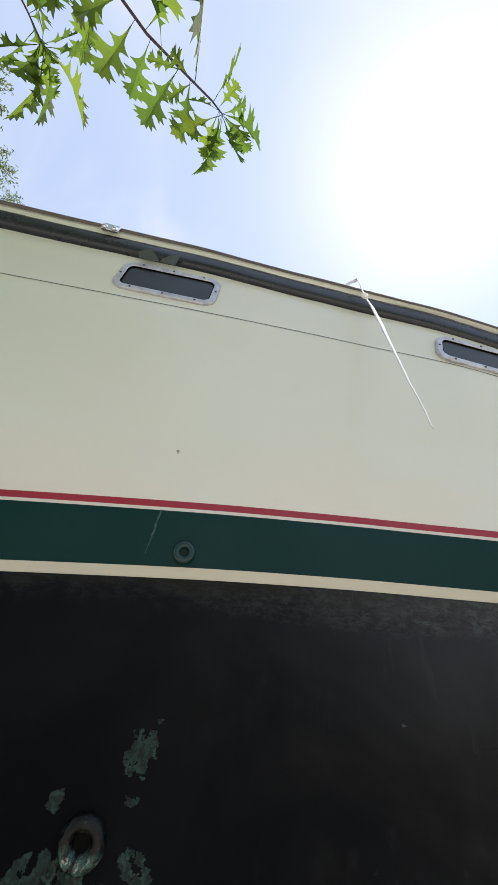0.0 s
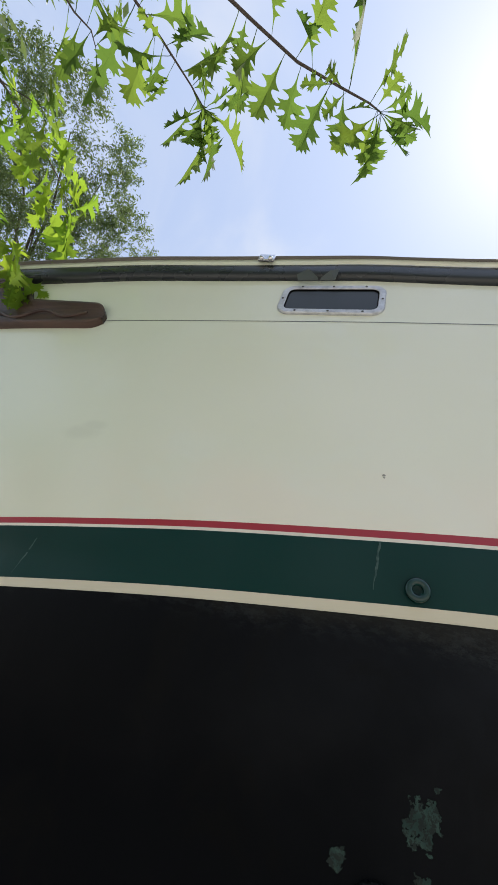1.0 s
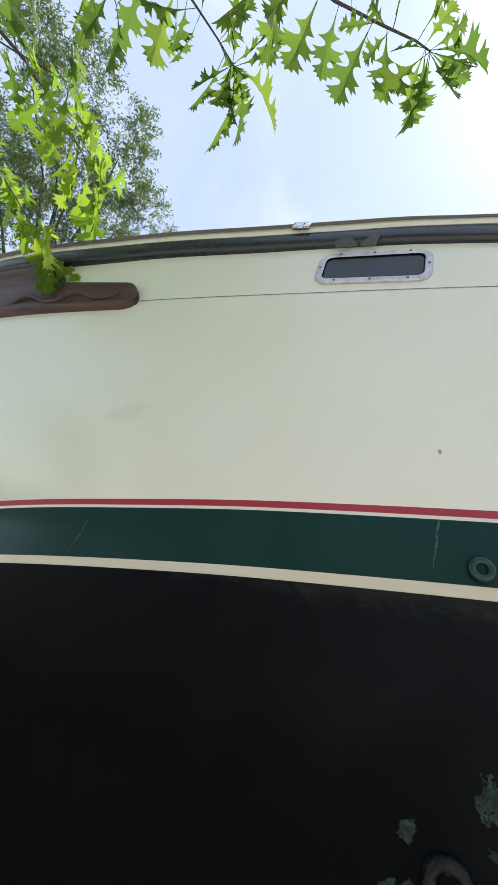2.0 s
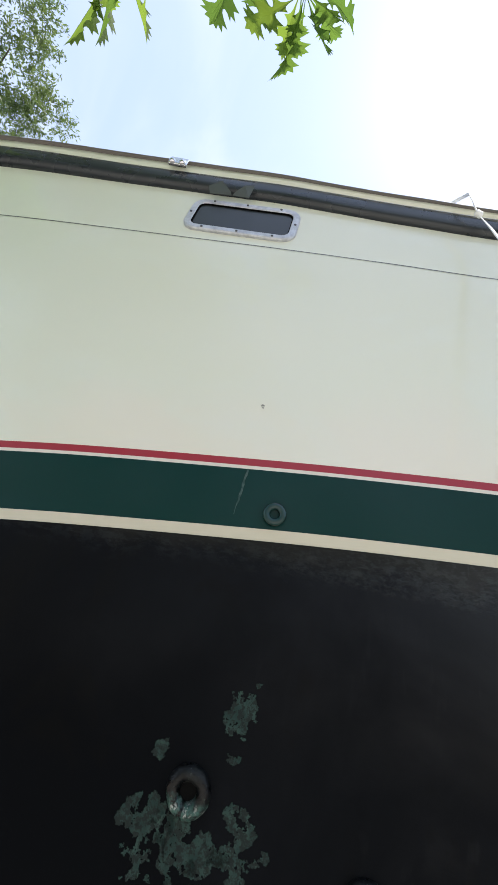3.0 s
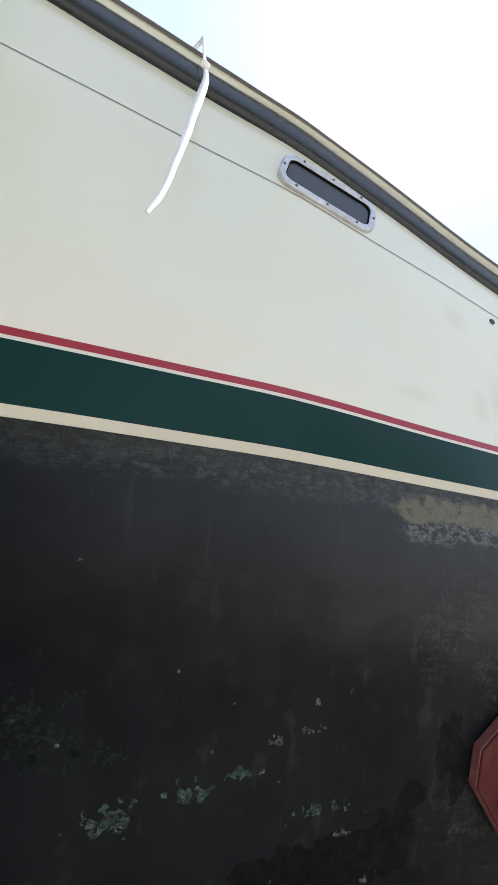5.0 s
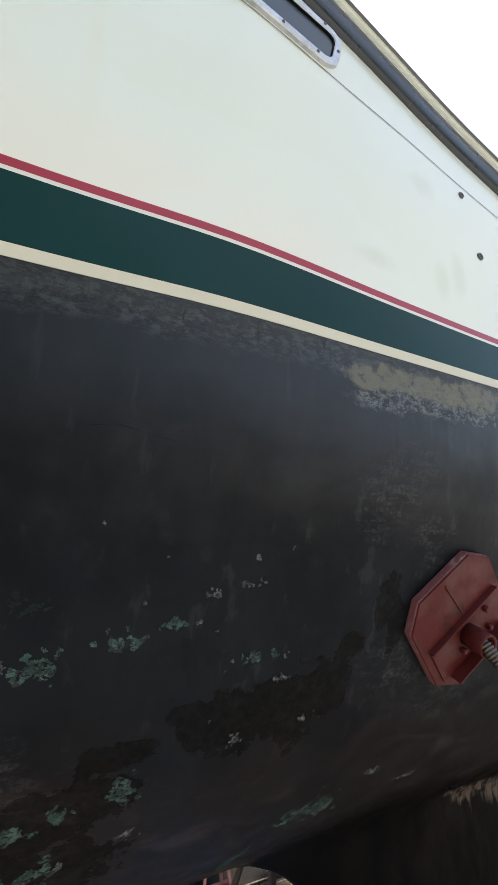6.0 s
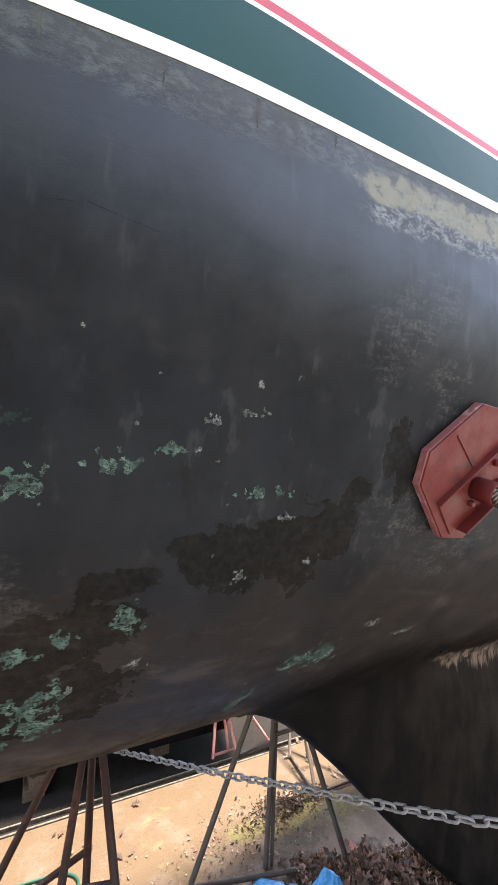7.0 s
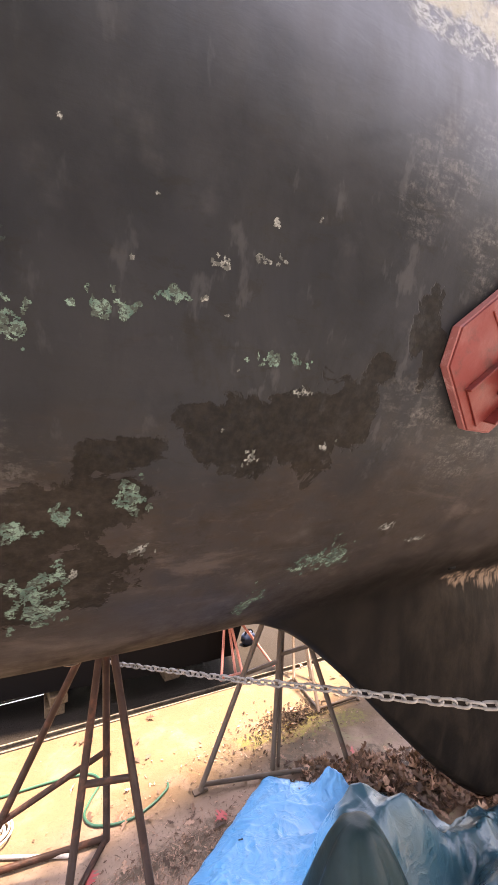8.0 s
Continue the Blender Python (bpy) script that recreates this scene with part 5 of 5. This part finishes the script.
def oak_leaf(bm, size, bend, cup, m=Matrix(), wide=1.0, twist=0.0):
    flat = bmesh.new()
    for sgn in (-1, 1):
        loop = [flat.verts.new((u + 0.02 * noise.noise((u * 9, sgn * 3 + bend, cup * 7)) * (0 < u < 1), sgn * w * wide * (1 + 0.25 * noise.noise((u * 4, sgn * 5, bend * 20))), 0)) for u, w in oak_outline()[:-1]]
        loop += [flat.verts.new((1 - k / 10, 0, 0)) for k in range(11)]
        flat.faces.new(loop if sgn < 0 else loop[::-1])
    flat.normal_update()
    bmesh.ops.triangulate(flat, faces=flat.faces[:], quad_method='BEAUTY', ngon_method='EAR_CLIP')
    bmesh.ops.remove_doubles(flat, verts=flat.verts, dist=1e-6)
    at = {}
    for v in flat.verts:
        u, w = v.co.x, v.co.y
        p = Vector((u, w, -bend * u * u + cup * abs(w) + 0.05 * math.sin(u * 11) * abs(w))) * size
        at[v] = bm.verts.new(m @ (Matrix.Rotation(twist * (u - 0.2), 4, 'X') @ p))
    for f in flat.faces:
        bm.faces.new([at[v] for v in f.verts])
    flat.free()
    return bm


def leaf_meshes(material, count):
    out = []
    rng = random.Random(11)
    for k in range(count):
        bm = bmesh.new()
        oak_leaf(bm, 1.0, rng.uniform(0.0, 0.50), rng.uniform(-0.25, 0.55), wide=rng.uniform(0.70, 1.05), twist=rng.uniform(-1.0, 1.0))
        tube(bm, [(-0.14, 0, 0.01), (-0.06, 0, 0.012), (0.05, 0, 0.003)], 0.006, 5)
        tube(bm, [(0.05, 0, 0.003), (0.4, 0, -0.004)], 0.003, 4, taper=0.4)
        out.append(mesh_of("leaf", bm, material))
    return out


GREEN_LEAVES = leaf_meshes(M_LEAF, 10)
BRIGHT_LEAVES = leaf_meshes(M_LEAF_BRIGHT, 8)

oak = thing("oak_tree", "pin oak with drooping twigs of lobed green leaves over the boat", "tree", (-3.4, -2.2, 0))
bm = bmesh.new()
tube(bm, [(0, 0, -0.02), (0.03, 0.02, 0.5), (0.0, 0.06, 1.5), (0.06, 0.05, 2.6), (0.05, 0.1, 3.8), (0.15, 0.1, 5.2), (0.1, 0.2, 7.0)], 0.19, 14, taper=0.35)
part("trunk", bm, M_BARK, oak, "grey furrowed trunk", True)


def limb(pts, r, taper, sides=8, mat=None):
    bm = bmesh.new()
    off = oak.location
    tube(bm, [Vector(p) - off for p in pts], r, sides, taper=taper)
    return part("limb", bm, mat or M_TWIG, oak, "", True)


limb([(-3.38, -2.14, 2.4), (-2.7, -1.6, 3.1), (-1.9, -0.95, 3.55), (-1.3, -0.50, 3.62), (-0.95, -0.25, 3.45), (-0.649, -0.06, 3.2)], 0.05, 0.12)
limb([(-1.9, -0.95, 3.55), (-1.4, -0.55, 3.55), (-0.962, -0.10, 3.25)], 0.014, 0.4)
limb([(-2.7, -1.6, 3.1), (-2.2, -0.7, 3.4), (-1.643, 0.067, 3.38)], 0.022, 0.3)
limb([(-1.9, -0.95, 3.55), (-1.55, -0.5, 3.52), (-1.233, -0.154, 3.3)], 0.012, 0.4)
TWIGS = (
    ([(-0.649, -0.06, 3.2), (-0.547, 0.009, 3.155), (-0.415, 0.097, 3.11), (-0.285, 0.156, 3.065), (-0.205, 0.190, 3.03), (-0.170, 0.210, 3.01)], 0.0055, 22, GREEN_LEAVES),
    ([(-0.962, -0.10, 3.25), (-0.843, 0.017, 3.178), (-0.745, 0.120, 3.115), (-0.69, 0.18, 3.07)], 0.0045, 20, GREEN_LEAVES),
    ([(-1.643, 0.067, 3.38), (-1.493, 0.211, 3.27), (-1.36, 0.35, 3.15), (-1.29, 0.46, 3.06)], 0.0045, 30, BRIGHT_LEAVES),
    ([(-1.85, 0.20, 3.20), (-1.68, 0.36, 3.04), (-1.49, 0.50, 2.87), (-1.36, 0.58, 2.76)], 0.004, 34, BRIGHT_LEAVES),
    ([(-1.233, -0.154, 3.3), (-1.159, -0.068, 3.25), (-1.086, -0.021, 3.2), (-1.05, 0.02, 3.14)], 0.004, 9, GREEN_LEAVES),
    ([(-1.80, -0.05, 3.35), (-1.62, 0.05, 3.32), (-1.45, 0.12, 3.26), (-1.32, 0.17, 3.2)], 0.004, 16, GREEN_LEAVES),
)
limb([(-2.2, -0.7, 3.4), (-1.95, -0.3, 3.38), (-1.80, -0.05, 3.35)], 0.010, 0.5)
limb([(-1.95, -0.3, 3.38), (-1.9, 0.0, 3.30), (-1.85, 0.20, 3.20)], 0.008, 0.5)
# the two twigs over the rail: share along the twig, heading, length of each leaf
NEAR_LEAVES = (
    ((0.11, 105, 0.146), (0.22, 117, 0.15), (0.35, 125, 0.13), (0.42, 107, 0.113), (0.39, -44, 0.125), (0.56, 123, 0.134), (0.28, -70, 0.09), (0.65, -74, 0.165), (0.81, -53, 0.115), (0.92, -53, 0.07),
     (1.0, 0, 0.115), (1.0, 20, 0.09), (1.0, 151, 0.115), (1.0, 87, 0.122), (1.0, 52, 0.097), (0.98, -158, 0.075), (0.05, -60, 0.13)),
    ((0.18, 6, 0.155), (0.28, 130, 0.153), (0.09, 132, 0.19), (0.39, -12, 0.139), (0.49, 117, 0.105), (0.71, -29, 0.106), (0.83, 122, 0.119), (1.0, -4, 0.121), (1.0, 29, 0.150), (1.0, 93, 0.150),
     (1.0, 63, 0.140), (0.95, 97, 0.11), (0.12, -23, 0.09), (0.02, -60, 0.14)),
)
rng = random.Random(5)
for t, (pts, r, count, pool) in enumerate(TWIGS):
    limb(pts, r, 0.35, 7)
    pts = [Vector(p) for p in pts]
    if t < 2:
        rows = list(NEAR_LEAVES[t])
        rows += [(rng.uniform(0.0, 1.0), rng.uniform(-180, 180), rng.uniform(0.06, 0.12)) for k in range(9)] + [(rng.uniform(0.93, 1.0), rng.uniform(-60, 120), rng.uniform(0.06, 0.11)) for k in range(4)]
    else:
        rows = []
        for k in range(count):
            f = 1 - (1 - (k + rng.uniform(0.2, 0.8)) / count) ** 1.3
            head = math.degrees(math.atan2(pts[-1].y - pts[0].y, pts[-1].x - pts[0].x))
            rows.append((f, head + (1 if k % 2 else -1) * rng.uniform(20, 95), rng.uniform(0.085, 0.135) if t == 3 else rng.uniform(0.10, 0.165)))
    for f, head, size in rows:
        s = f * (len(pts) - 1)
        i = min(int(s), len(pts) - 2)
        p = pts[i].lerp(pts[i + 1], s - i)
        dip = rng.uniform(4, 42)
        d = Vector((math.cos(radians(head)) * math.cos(radians(dip)), math.sin(radians(head)) * math.cos(radians(dip)), -math.sin(radians(dip))))
        size *= 1.15 / (0.3 + 0.7 * math.cos(radians(dip)))
        q = d.to_track_quat('X', 'Z').to_matrix().to_4x4() @ pose(0, 0, 0, rng.uniform(-65, 65))
        m = Matrix.Translation(p + d * 0.14 * size - oak.location) @ q @ Matrix.Diagonal((size, size, size, 1))
        shared("leaf", rng.choice(pool), oak, m)


def leaf_cloud(name, blobs, leaf, density, parent, seed, off=Vector(), gaps=0.0):
    """Leaves along many short twigs that point outwards; gaps keeps the twigs to clumps with sky between them."""
    rng = random.Random(seed)
    verts, faces = [], []

    def any_way():
        return Vector((rng.gauss(0, 1), rng.gauss(0, 1), rng.gauss(0, 1)))
    for cx, cy, cz, rad in blobs:
        for k in range(int(density * rad ** 2)):
            way = any_way().normalized()
            c = Vector((cx, cy, cz)) + way * rad * rng.uniform(0.35, 1.0) ** 0.6
            if gaps and noise.noise(c * 3.1) + 0.6 * noise.noise(c * 8.0) < gaps - 0.35:
                continue
            d = (way + 0.7 * any_way().normalized() + Vector((0, 0, 0.25))).normalized()
            for q in range(14):
                p = c + d * leaf * (q * 0.42) + any_way() * leaf * 0.65
                a = (d * 0.6 + any_way().normalized()).normalized() * leaf * rng.uniform(0.6, 1.1)
                b = a.cross(any_way()).normalized() * leaf * 0.28
                n = len(verts)
                verts += [tuple(p - a - off), tuple(p + b - off), tuple(p + a - off), tuple(p - b - off)]
                faces.append((n, n + 1, n + 2, n + 3))
    me = bpy.data.meshes.new(name)
    me.from_pydata(verts, [], faces)
    me.materials.append(M_FOLIAGE)
    ob = new(name, me)
    ob.parent = parent
    return ob


# unseen crown, added to shade the bow side and bounce green onto it
crown = [(-3.6, -2.6, 6.2, 1.3), (-2.4, -2.0, 5.4, 0.9), (-4.6, -1.6, 5.6, 1.1), (-3.2, -3.6, 5.4, 1.1), (-2.2, -1.2, 4.7, 0.7), (-3.4, -1.0, 4.9, 0.8), (-4.6, -3.0, 4.8, 1.0), (-2.0, -2.8, 4.6, 0.8), (-3.0, -1.8, 7.2, 1.0),
         (-3.0, -2.8, 3.3, 1.0), (-2.2, -3.4, 2.6, 0.9), (-4.2, -2.6, 2.4, 1.2), (-1.2, -3.6, 3.4, 1.0), (-1.6, -2.6, 4.2, 0.8)]
leaf_cloud("crown", crown, 0.075, 120, oak, 9, Vector(oak.location))

far_tree = thing("tree", "tall grey-green leafy tree beyond the bow", "tree", (-5.6, 2.6, 0))
off = far_tree.location
bm = bmesh.new()
tube(bm, [(0, 0, -0.03), (0.1, 0, 1.5), (0.15, -0.1, 3.0), (0.3, -0.2, 4.6), (0.4, -0.3, 6.2)], 0.17, 14, taper=0.25)
part("trunk", bm, M_BARK, far_tree, "", True)
BLOBS = [(-7.6, 2.0, 10.6, 1.1), (-6.6, 2.2, 11.4, 0.8), (-7.4, 0.6, 11.4, 0.9), (-6.3, 1.4, 12.3, 0.62), (-7.0, 3.0, 10.2, 0.9), (-8.8, 1.2, 9.6, 1.2), (-8.6, 2.8, 8.8, 1.3), (-9.6, 0.4, 10.6, 1.1),
         (-6.2, 2.9, 11.6, 0.6), (-6.9, 0.2, 12.4, 0.55), (-8.2, -0.4, 12.2, 0.8), (-6.5, 3.9, 10.4, 0.7), (-5.9, 3.4, 11.2, 0.45), (-9.9, 3.4, 7.6, 1.4), (-10.2, 2.0, 12.4, 1.2)]
BLOBS = [(0.55 * (x + 0.145) - 0.145 - 0.10, 0.55 * (y - 0.084) + 0.084, 0.55 * (z - 1.645) + 1.645, 0.5 * r) for x, y, z, r in BLOBS]
for bx, by, bz, br in BLOBS:
    bm = bmesh.new()
    c = Vector((bx, by, bz)) - off
    s = Vector((0.25, -0.15, min(5.8, bz - 1.2)))
    tube(bm, [s, s.lerp(c, 0.5) + Vector((0, 0, 0.3)), s.lerp(c, 0.85)], 0.03, 7, taper=0.2)
    part("limb", bm, M_BARK, far_tree, "", True)
leaf_cloud("crown", BLOBS, 0.030, 2600, far_tree, 3, off, 0.30)

# a belt of unseen trees, added to darken the reflections in the hull
for k, (tx, ty, th) in enumerate(((-14, -19, 7.5), (-7, -21, 8), (1, -22, 7), (9, -21, 8), (17, -19, 8), (30, -6, 7), (-26, -16, 8), (32, 18, 8), (-30, 16, 9), (5, 36, 8), (-12, 38, 9), (20, 35, 9))):
    tree = thing("tree", "unseen leafy tree added round the yard to darken the hull's reflections", "tree", (tx, ty, -0.03), "trees round the yard")
    bm = bmesh.new()
    tube(bm, [(0, 0, 0), (0.1, 0.05, th * 0.3), (0, 0.1, th * 0.7)], 0.2, 10, taper=0.4)
    part("trunk", bm, M_BARK, tree, "", True)
    r2 = random.Random(k)
    blobs = [(tx + r2.uniform(-2, 2), ty + r2.uniform(-2, 2), th * r2.uniform(0.3, 0.95), r2.uniform(0.9, 1.8)) for q in range(9)]
    leaf_cloud("crown", blobs, 0.2, 16, tree, 40 + k, Vector((tx, ty, -0.03)))

# ---- fallen leaves ----
def litter(name, label, places, seed, size, curl, slim=1.0, material=None):
    rng = random.Random(seed)
    verts, faces = [], []
    half = ((0.0, 0.02), (0.22, 0.10), (0.27, 0.24), (0.38, 0.08), (0.55, 0.34), (0.68, 0.10), (0.84, 0.2), (1.0, 0.0))
    for x, y, z in places:
        s = rng.uniform(*size)
        m = Matrix.Translation((x, y, z)) @ Euler((rng.gauss(0, 0.35), rng.gauss(0, 0.35), rng.uniform(0, 6.28))).to_matrix().to_4x4()
        bend, cup = rng.uniform(-0.2, curl), rng.uniform(-0.1, curl)
        n = len(verts)
        for u, w in half:
            h = bend * (u - 0.5) ** 2
            for q in (-1, 0, 1):
                verts.append(tuple(m @ (Vector((u - 0.5, q * w * slim, h + cup * w * abs(q) * slim)) * s)))
        for k in range(len(half) - 1):
            a = n + 3 * k
            faces += [(a, a + 1, a + 4, a + 3), (a + 1, a + 2, a + 5, a + 4)]
    me = bpy.data.meshes.new(name)
    me.from_pydata(verts, [], faces)
    me.materials.append(material or M_DEAD)
    return tagged(new(name, me), label, "leaves", kind="stuff")


rng = random.Random(21)
pile = []
for k in range(1300):
    t = rng.random()
    x = 1.50 + 0.75 * t + rng.gauss(0, 0.07)
    y = 1.66 - 0.42 * t + rng.gauss(0, 0.075)
    d = math.hypot((x - 1.85) / 0.42, (y - 1.50) / 0.20)
    z = max(0.006, 0.075 * (1 - d * 0.7)) * rng.uniform(0.2, 1.0) + 0.008
    pile.append((x, y, z))
litter("leaf_litter", "heap of curled brown oak leaves against the keel", pile, 1, (0.028, 0.072), 1.4)
spread = []
for k in range(620):
    x, y = rng.uniform(0.2, 3.4), rng.uniform(1.3, 2.5)
    if noise.noise((x * 2.2, y * 2.2, 0.4)) + 0.5 * noise.noise((x * 7, y * 7, 3)) > rng.uniform(-0.1, 0.75):
        spread.append((x, y, 0.008))
spread += [(rng.gauss(1.70, 0.10), rng.gauss(2.07, 0.04), 0.008) for k in range(26)] + [(rng.gauss(1.0, 0.25), rng.gauss(1.78, 0.10), 0.007) for k in range(26)]
litter("leaf_litter", "scattered dry brown leaves on the concrete", spread, 2, (0.018, 0.055), 0.5)
needles = [(rng.gauss(0.98, 0.22), rng.gauss(1.70, 0.06), 0.004) for k in range(1500)]
litter("leaf_litter", "brown needles and straw on the concrete beside the tarpaulin", needles, 4, (0.012, 0.034), 0.3, 0.16)
grit = [(rng.gauss(0.95, 0.28), rng.gauss(1.70, 0.07), 0.004) for k in range(500)] + [(rng.gauss(1.4, 0.35), rng.gauss(1.98, 0.14), 0.005) for k in range(500)]
litter("leaf_litter", "fine brown leaf crumbs and grit on the concrete", grit, 3, (0.006, 0.018), 0.6)
crumbs = [(rng.gauss(1.70, 0.075), rng.gauss(2.07, 0.034), rng.uniform(0.004, 0.012)) for k in range(620)] + [(rng.gauss(1.62, 0.16), rng.gauss(2.06, 0.07), 0.004) for k in range(260)]
litter("leaf_litter", "clump of dark rotted leaf crumbs on the concrete", crumbs, 6, (0.007, 0.022), 0.8, 1.0, M_ROT)
red_leaf = bmesh.new()
oak_leaf(red_leaf, 0.055, 0.1, 0.1, wide=1.6)
red_leaf = mesh_of("fallen_leaf", red_leaf, M_REDLEAF)
for x, y, a in ((1.105, 1.752, 20), (1.803, 1.712, 140), (0.70, 1.82, 250)):
    ob = new("fallen_leaf", red_leaf)
    ob.matrix_basis = pose(x, y, 0.010, 4, -3, a)
    tagged(ob, "single pinkish red fallen leaf on the concrete", "leaf", "red fallen leaves")

# ---- hose, rope, pipe ----
bm = bmesh.new()
ctrl = [(-0.2, 2.30), (0.2, 2.33), (0.451, 2.303), (0.61, 2.281), (0.735, 2.245), (0.772, 2.175), (0.725, 2.10), (0.697, 2.04), (0.717, 1.983), (0.78, 1.945), (0.856, 1.932), (0.94, 1.955), (1.001, 1.991), (1.012, 2.02)]
path = []
for i in range(len(ctrl) - 1):
    p = [Vector((*ctrl[max(0, min(len(ctrl) - 1, i + k))], 0)) for k in (-1, 0, 1, 2)]
    for k in range(5):
        t = k / 5
        path.append(0.5 * (2 * p[1] + (p[2] - p[0]) * t + (2 * p[0] - 5 * p[1] + 4 * p[2] - p[3]) * t * t + (3 * p[1] - p[0] - 3 * p[2] + p[3]) * t ** 3) + Vector((0, 0, 0.0058)))
tube(bm, path, 0.0048, 10)
hose = part("garden_hose", bm, M_HOSE, None, smooth=True)
tagged(hose, "thin green garden hose lying curved on the concrete", "hose")
bm = bmesh.new()
tube(bm, [(0.40 + 0.006 * math.sin(k * 0.11) + (0.030 + 0.0004 * k) * math.cos(k * 0.32), 2.12 + 0.008 * math.cos(k * 0.13) + (0.034 + 0.0004 * k) * math.sin(k * 0.32), 0.005 + 0.0002 * k) for k in range(84)], 0.0038, 8)
rope = part("rope_coil", bm, M_ROPE, None, smooth=True)
tagged(rope, "small coil of white rope on the concrete", "rope")
bm = bmesh.new()
tube(bm, [(0.10, 2.13, 0.007), (0.434, 2.02, 0.007), (0.64, 1.90, 0.007)], 0.0062, 10)
pipe = part("pipe", bm, M_ROPE, None, smooth=True)
tagged(pipe, "short white plastic pipe lying on the concrete", "pipe")

# ---- the neighbouring boat, on blocks ----
other = thing("sailboat", "dark-hulled neighbouring boat resting on timber blocks", "sailboat", (0.52, 3.48, 0))
other.rotation_euler = (0, 0, radians(-14.6))
bm = bmesh.new()
cols = []
prof = ((0.0, 0.072), (0.52, 0.075), (0.59, 0.095), (0.605, 0.25), (0.61, 0.7), (0.59, 0.95), (0.48, 1.02), (0.0, 1.06))
for k in range(40):
    f = k / 39
    x = -6.5 + 7.80 * f
    w = min(1.0, 0.86 + (1 - f) * 2) * min(1.0, f * 6 + 0.2)
    cols.append([bm.verts.new((x + (0.45 * max(0.0, h - 0.22) if f > 0.93 else 0), s * r * w, h)) for s, seq in ((-1, prof[::-1]), (1, prof)) for r, h in seq])
for a, b in zip(cols, cols[1:]):
    for k in range(len(a) - 1):
        bm.faces.new((a[k], b[k], b[k + 1], a[k + 1]))
for c in (cols[0], cols[-1]):
    bm.faces.new(c)
for a, b in zip(cols, cols[1:]):
    bm.faces.new((a[0], a[-1], b[-1], b[0]))
bmesh.ops.recalc_face_normals(bm, faces=bm.faces)
for piece, low_z, high_z, note in (("hull", 0.09, 0.96, "plain black hull"), ("keel", -1.0, 0.09, "flat keel sole"), ("deck", 0.96, 2.0, "dark deck edge")):
    half = bm.copy()
    bmesh.ops.delete(half, geom=[f for f in half.faces if not low_z <= f.calc_center_median().z < high_z], context='FACES')
    part(piece, half, M_DARKHULL, other, note, True)
bm.free()
bm = bmesh.new()
tube(bm, [(-0.9, 3.16, -0.018), (0.2, 3.11, -0.018), (0.74, 3.07, -0.018)], 0.012, 10)
tagged(part("steel_pipe", bm, M_CHROME, None, smooth=True), "bright steel pipe on the asphalt under the neighbouring boat", "pipe")
for bx, by, w in ((0.63, 2.93, 0.10), (1.30, 2.93, 0.10), (-0.7, 3.3, 0.12)):
    block = thing("timber_block", "squared timber block under the neighbouring keel", "block", (bx, by, -0.03), "blocks under the keel")
    bm = bmesh.new()
    box(bm, (w, 0.20, 0.052), Matrix.Translation((0, 0, 0.026)), 0.004)
    part("beam", bm, M_WOODBLOCK, block)
    bm = bmesh.new()
    box(bm, (w * 0.9, 0.22, 0.050), Matrix.Translation((0.012, 0.01, 0.077)) @ pose(0, 0, 0, 0, 0, 5), 0.004)
    part("beam", bm, M_WOODBLOCK, block)
pink = thing("jack_stand", "faded pink steel boat stand beyond the concrete", "boat stand")
legs_of(pink, (1.579, 2.60, 0.46), [(1.530, 2.585, 0), (1.677, 2.575, 0), (1.638, 2.60, 0), (1.90, 2.56, 0)], ((0, .96, 1, .96),), M_STAND_PINK, 0.009)
far_stand = thing("jack_stand", "grey steel boat stand standing behind the others", "boat stand")
legs_of(far_stand, (2.12, 2.62, 0.70), [(1.834, 2.03, 0), (2.09, 2.00, 0), (1.997, 2.293, 0), (1.911, 2.349, 0)], ((0, .6, 1, .6), (0, .98, 1, .98), (2, .6, 3, .6), (0, .98, 3, .98)), M_STAND_GREY, 0.009)
bag = thing("tool_bag", "small dark blue bag lying on the asphalt", "bag", (1.96, 3.0, -0.03))
bm = bmesh.new()
bmesh.ops.create_uvsphere(bm, u_segments=20, v_segments=12, radius=1.0)
for v in bm.verts:
    c = v.co
    k = 1 + 0.16 * noise.noise(c * 2.2)
    v.co = Vector((math.copysign(abs(c.x) ** 0.7, c.x) * 0.058 * k, math.copysign(abs(c.y) ** 0.7, c.y) * 0.04 * k, 0.040 + max(-0.040, c.z * 0.046 * k)))
part("body", bm, gloss_paint("blue_vinyl", (0.010, 0.016, 0.045), (0.03, 0.05, 0.09), 0.35), bag, "", True)
bm = bmesh.new()
tube(bm, [(0.035 * math.cos(a), -0.01, 0.078 + 0.028 * math.sin(a)) for a in (0.0, 0.5, 1.0, 1.57, 2.1, 2.6, 3.14)], 0.006, 8)
part("handle", bm, M_RUBBER, bag, "black handle", True)
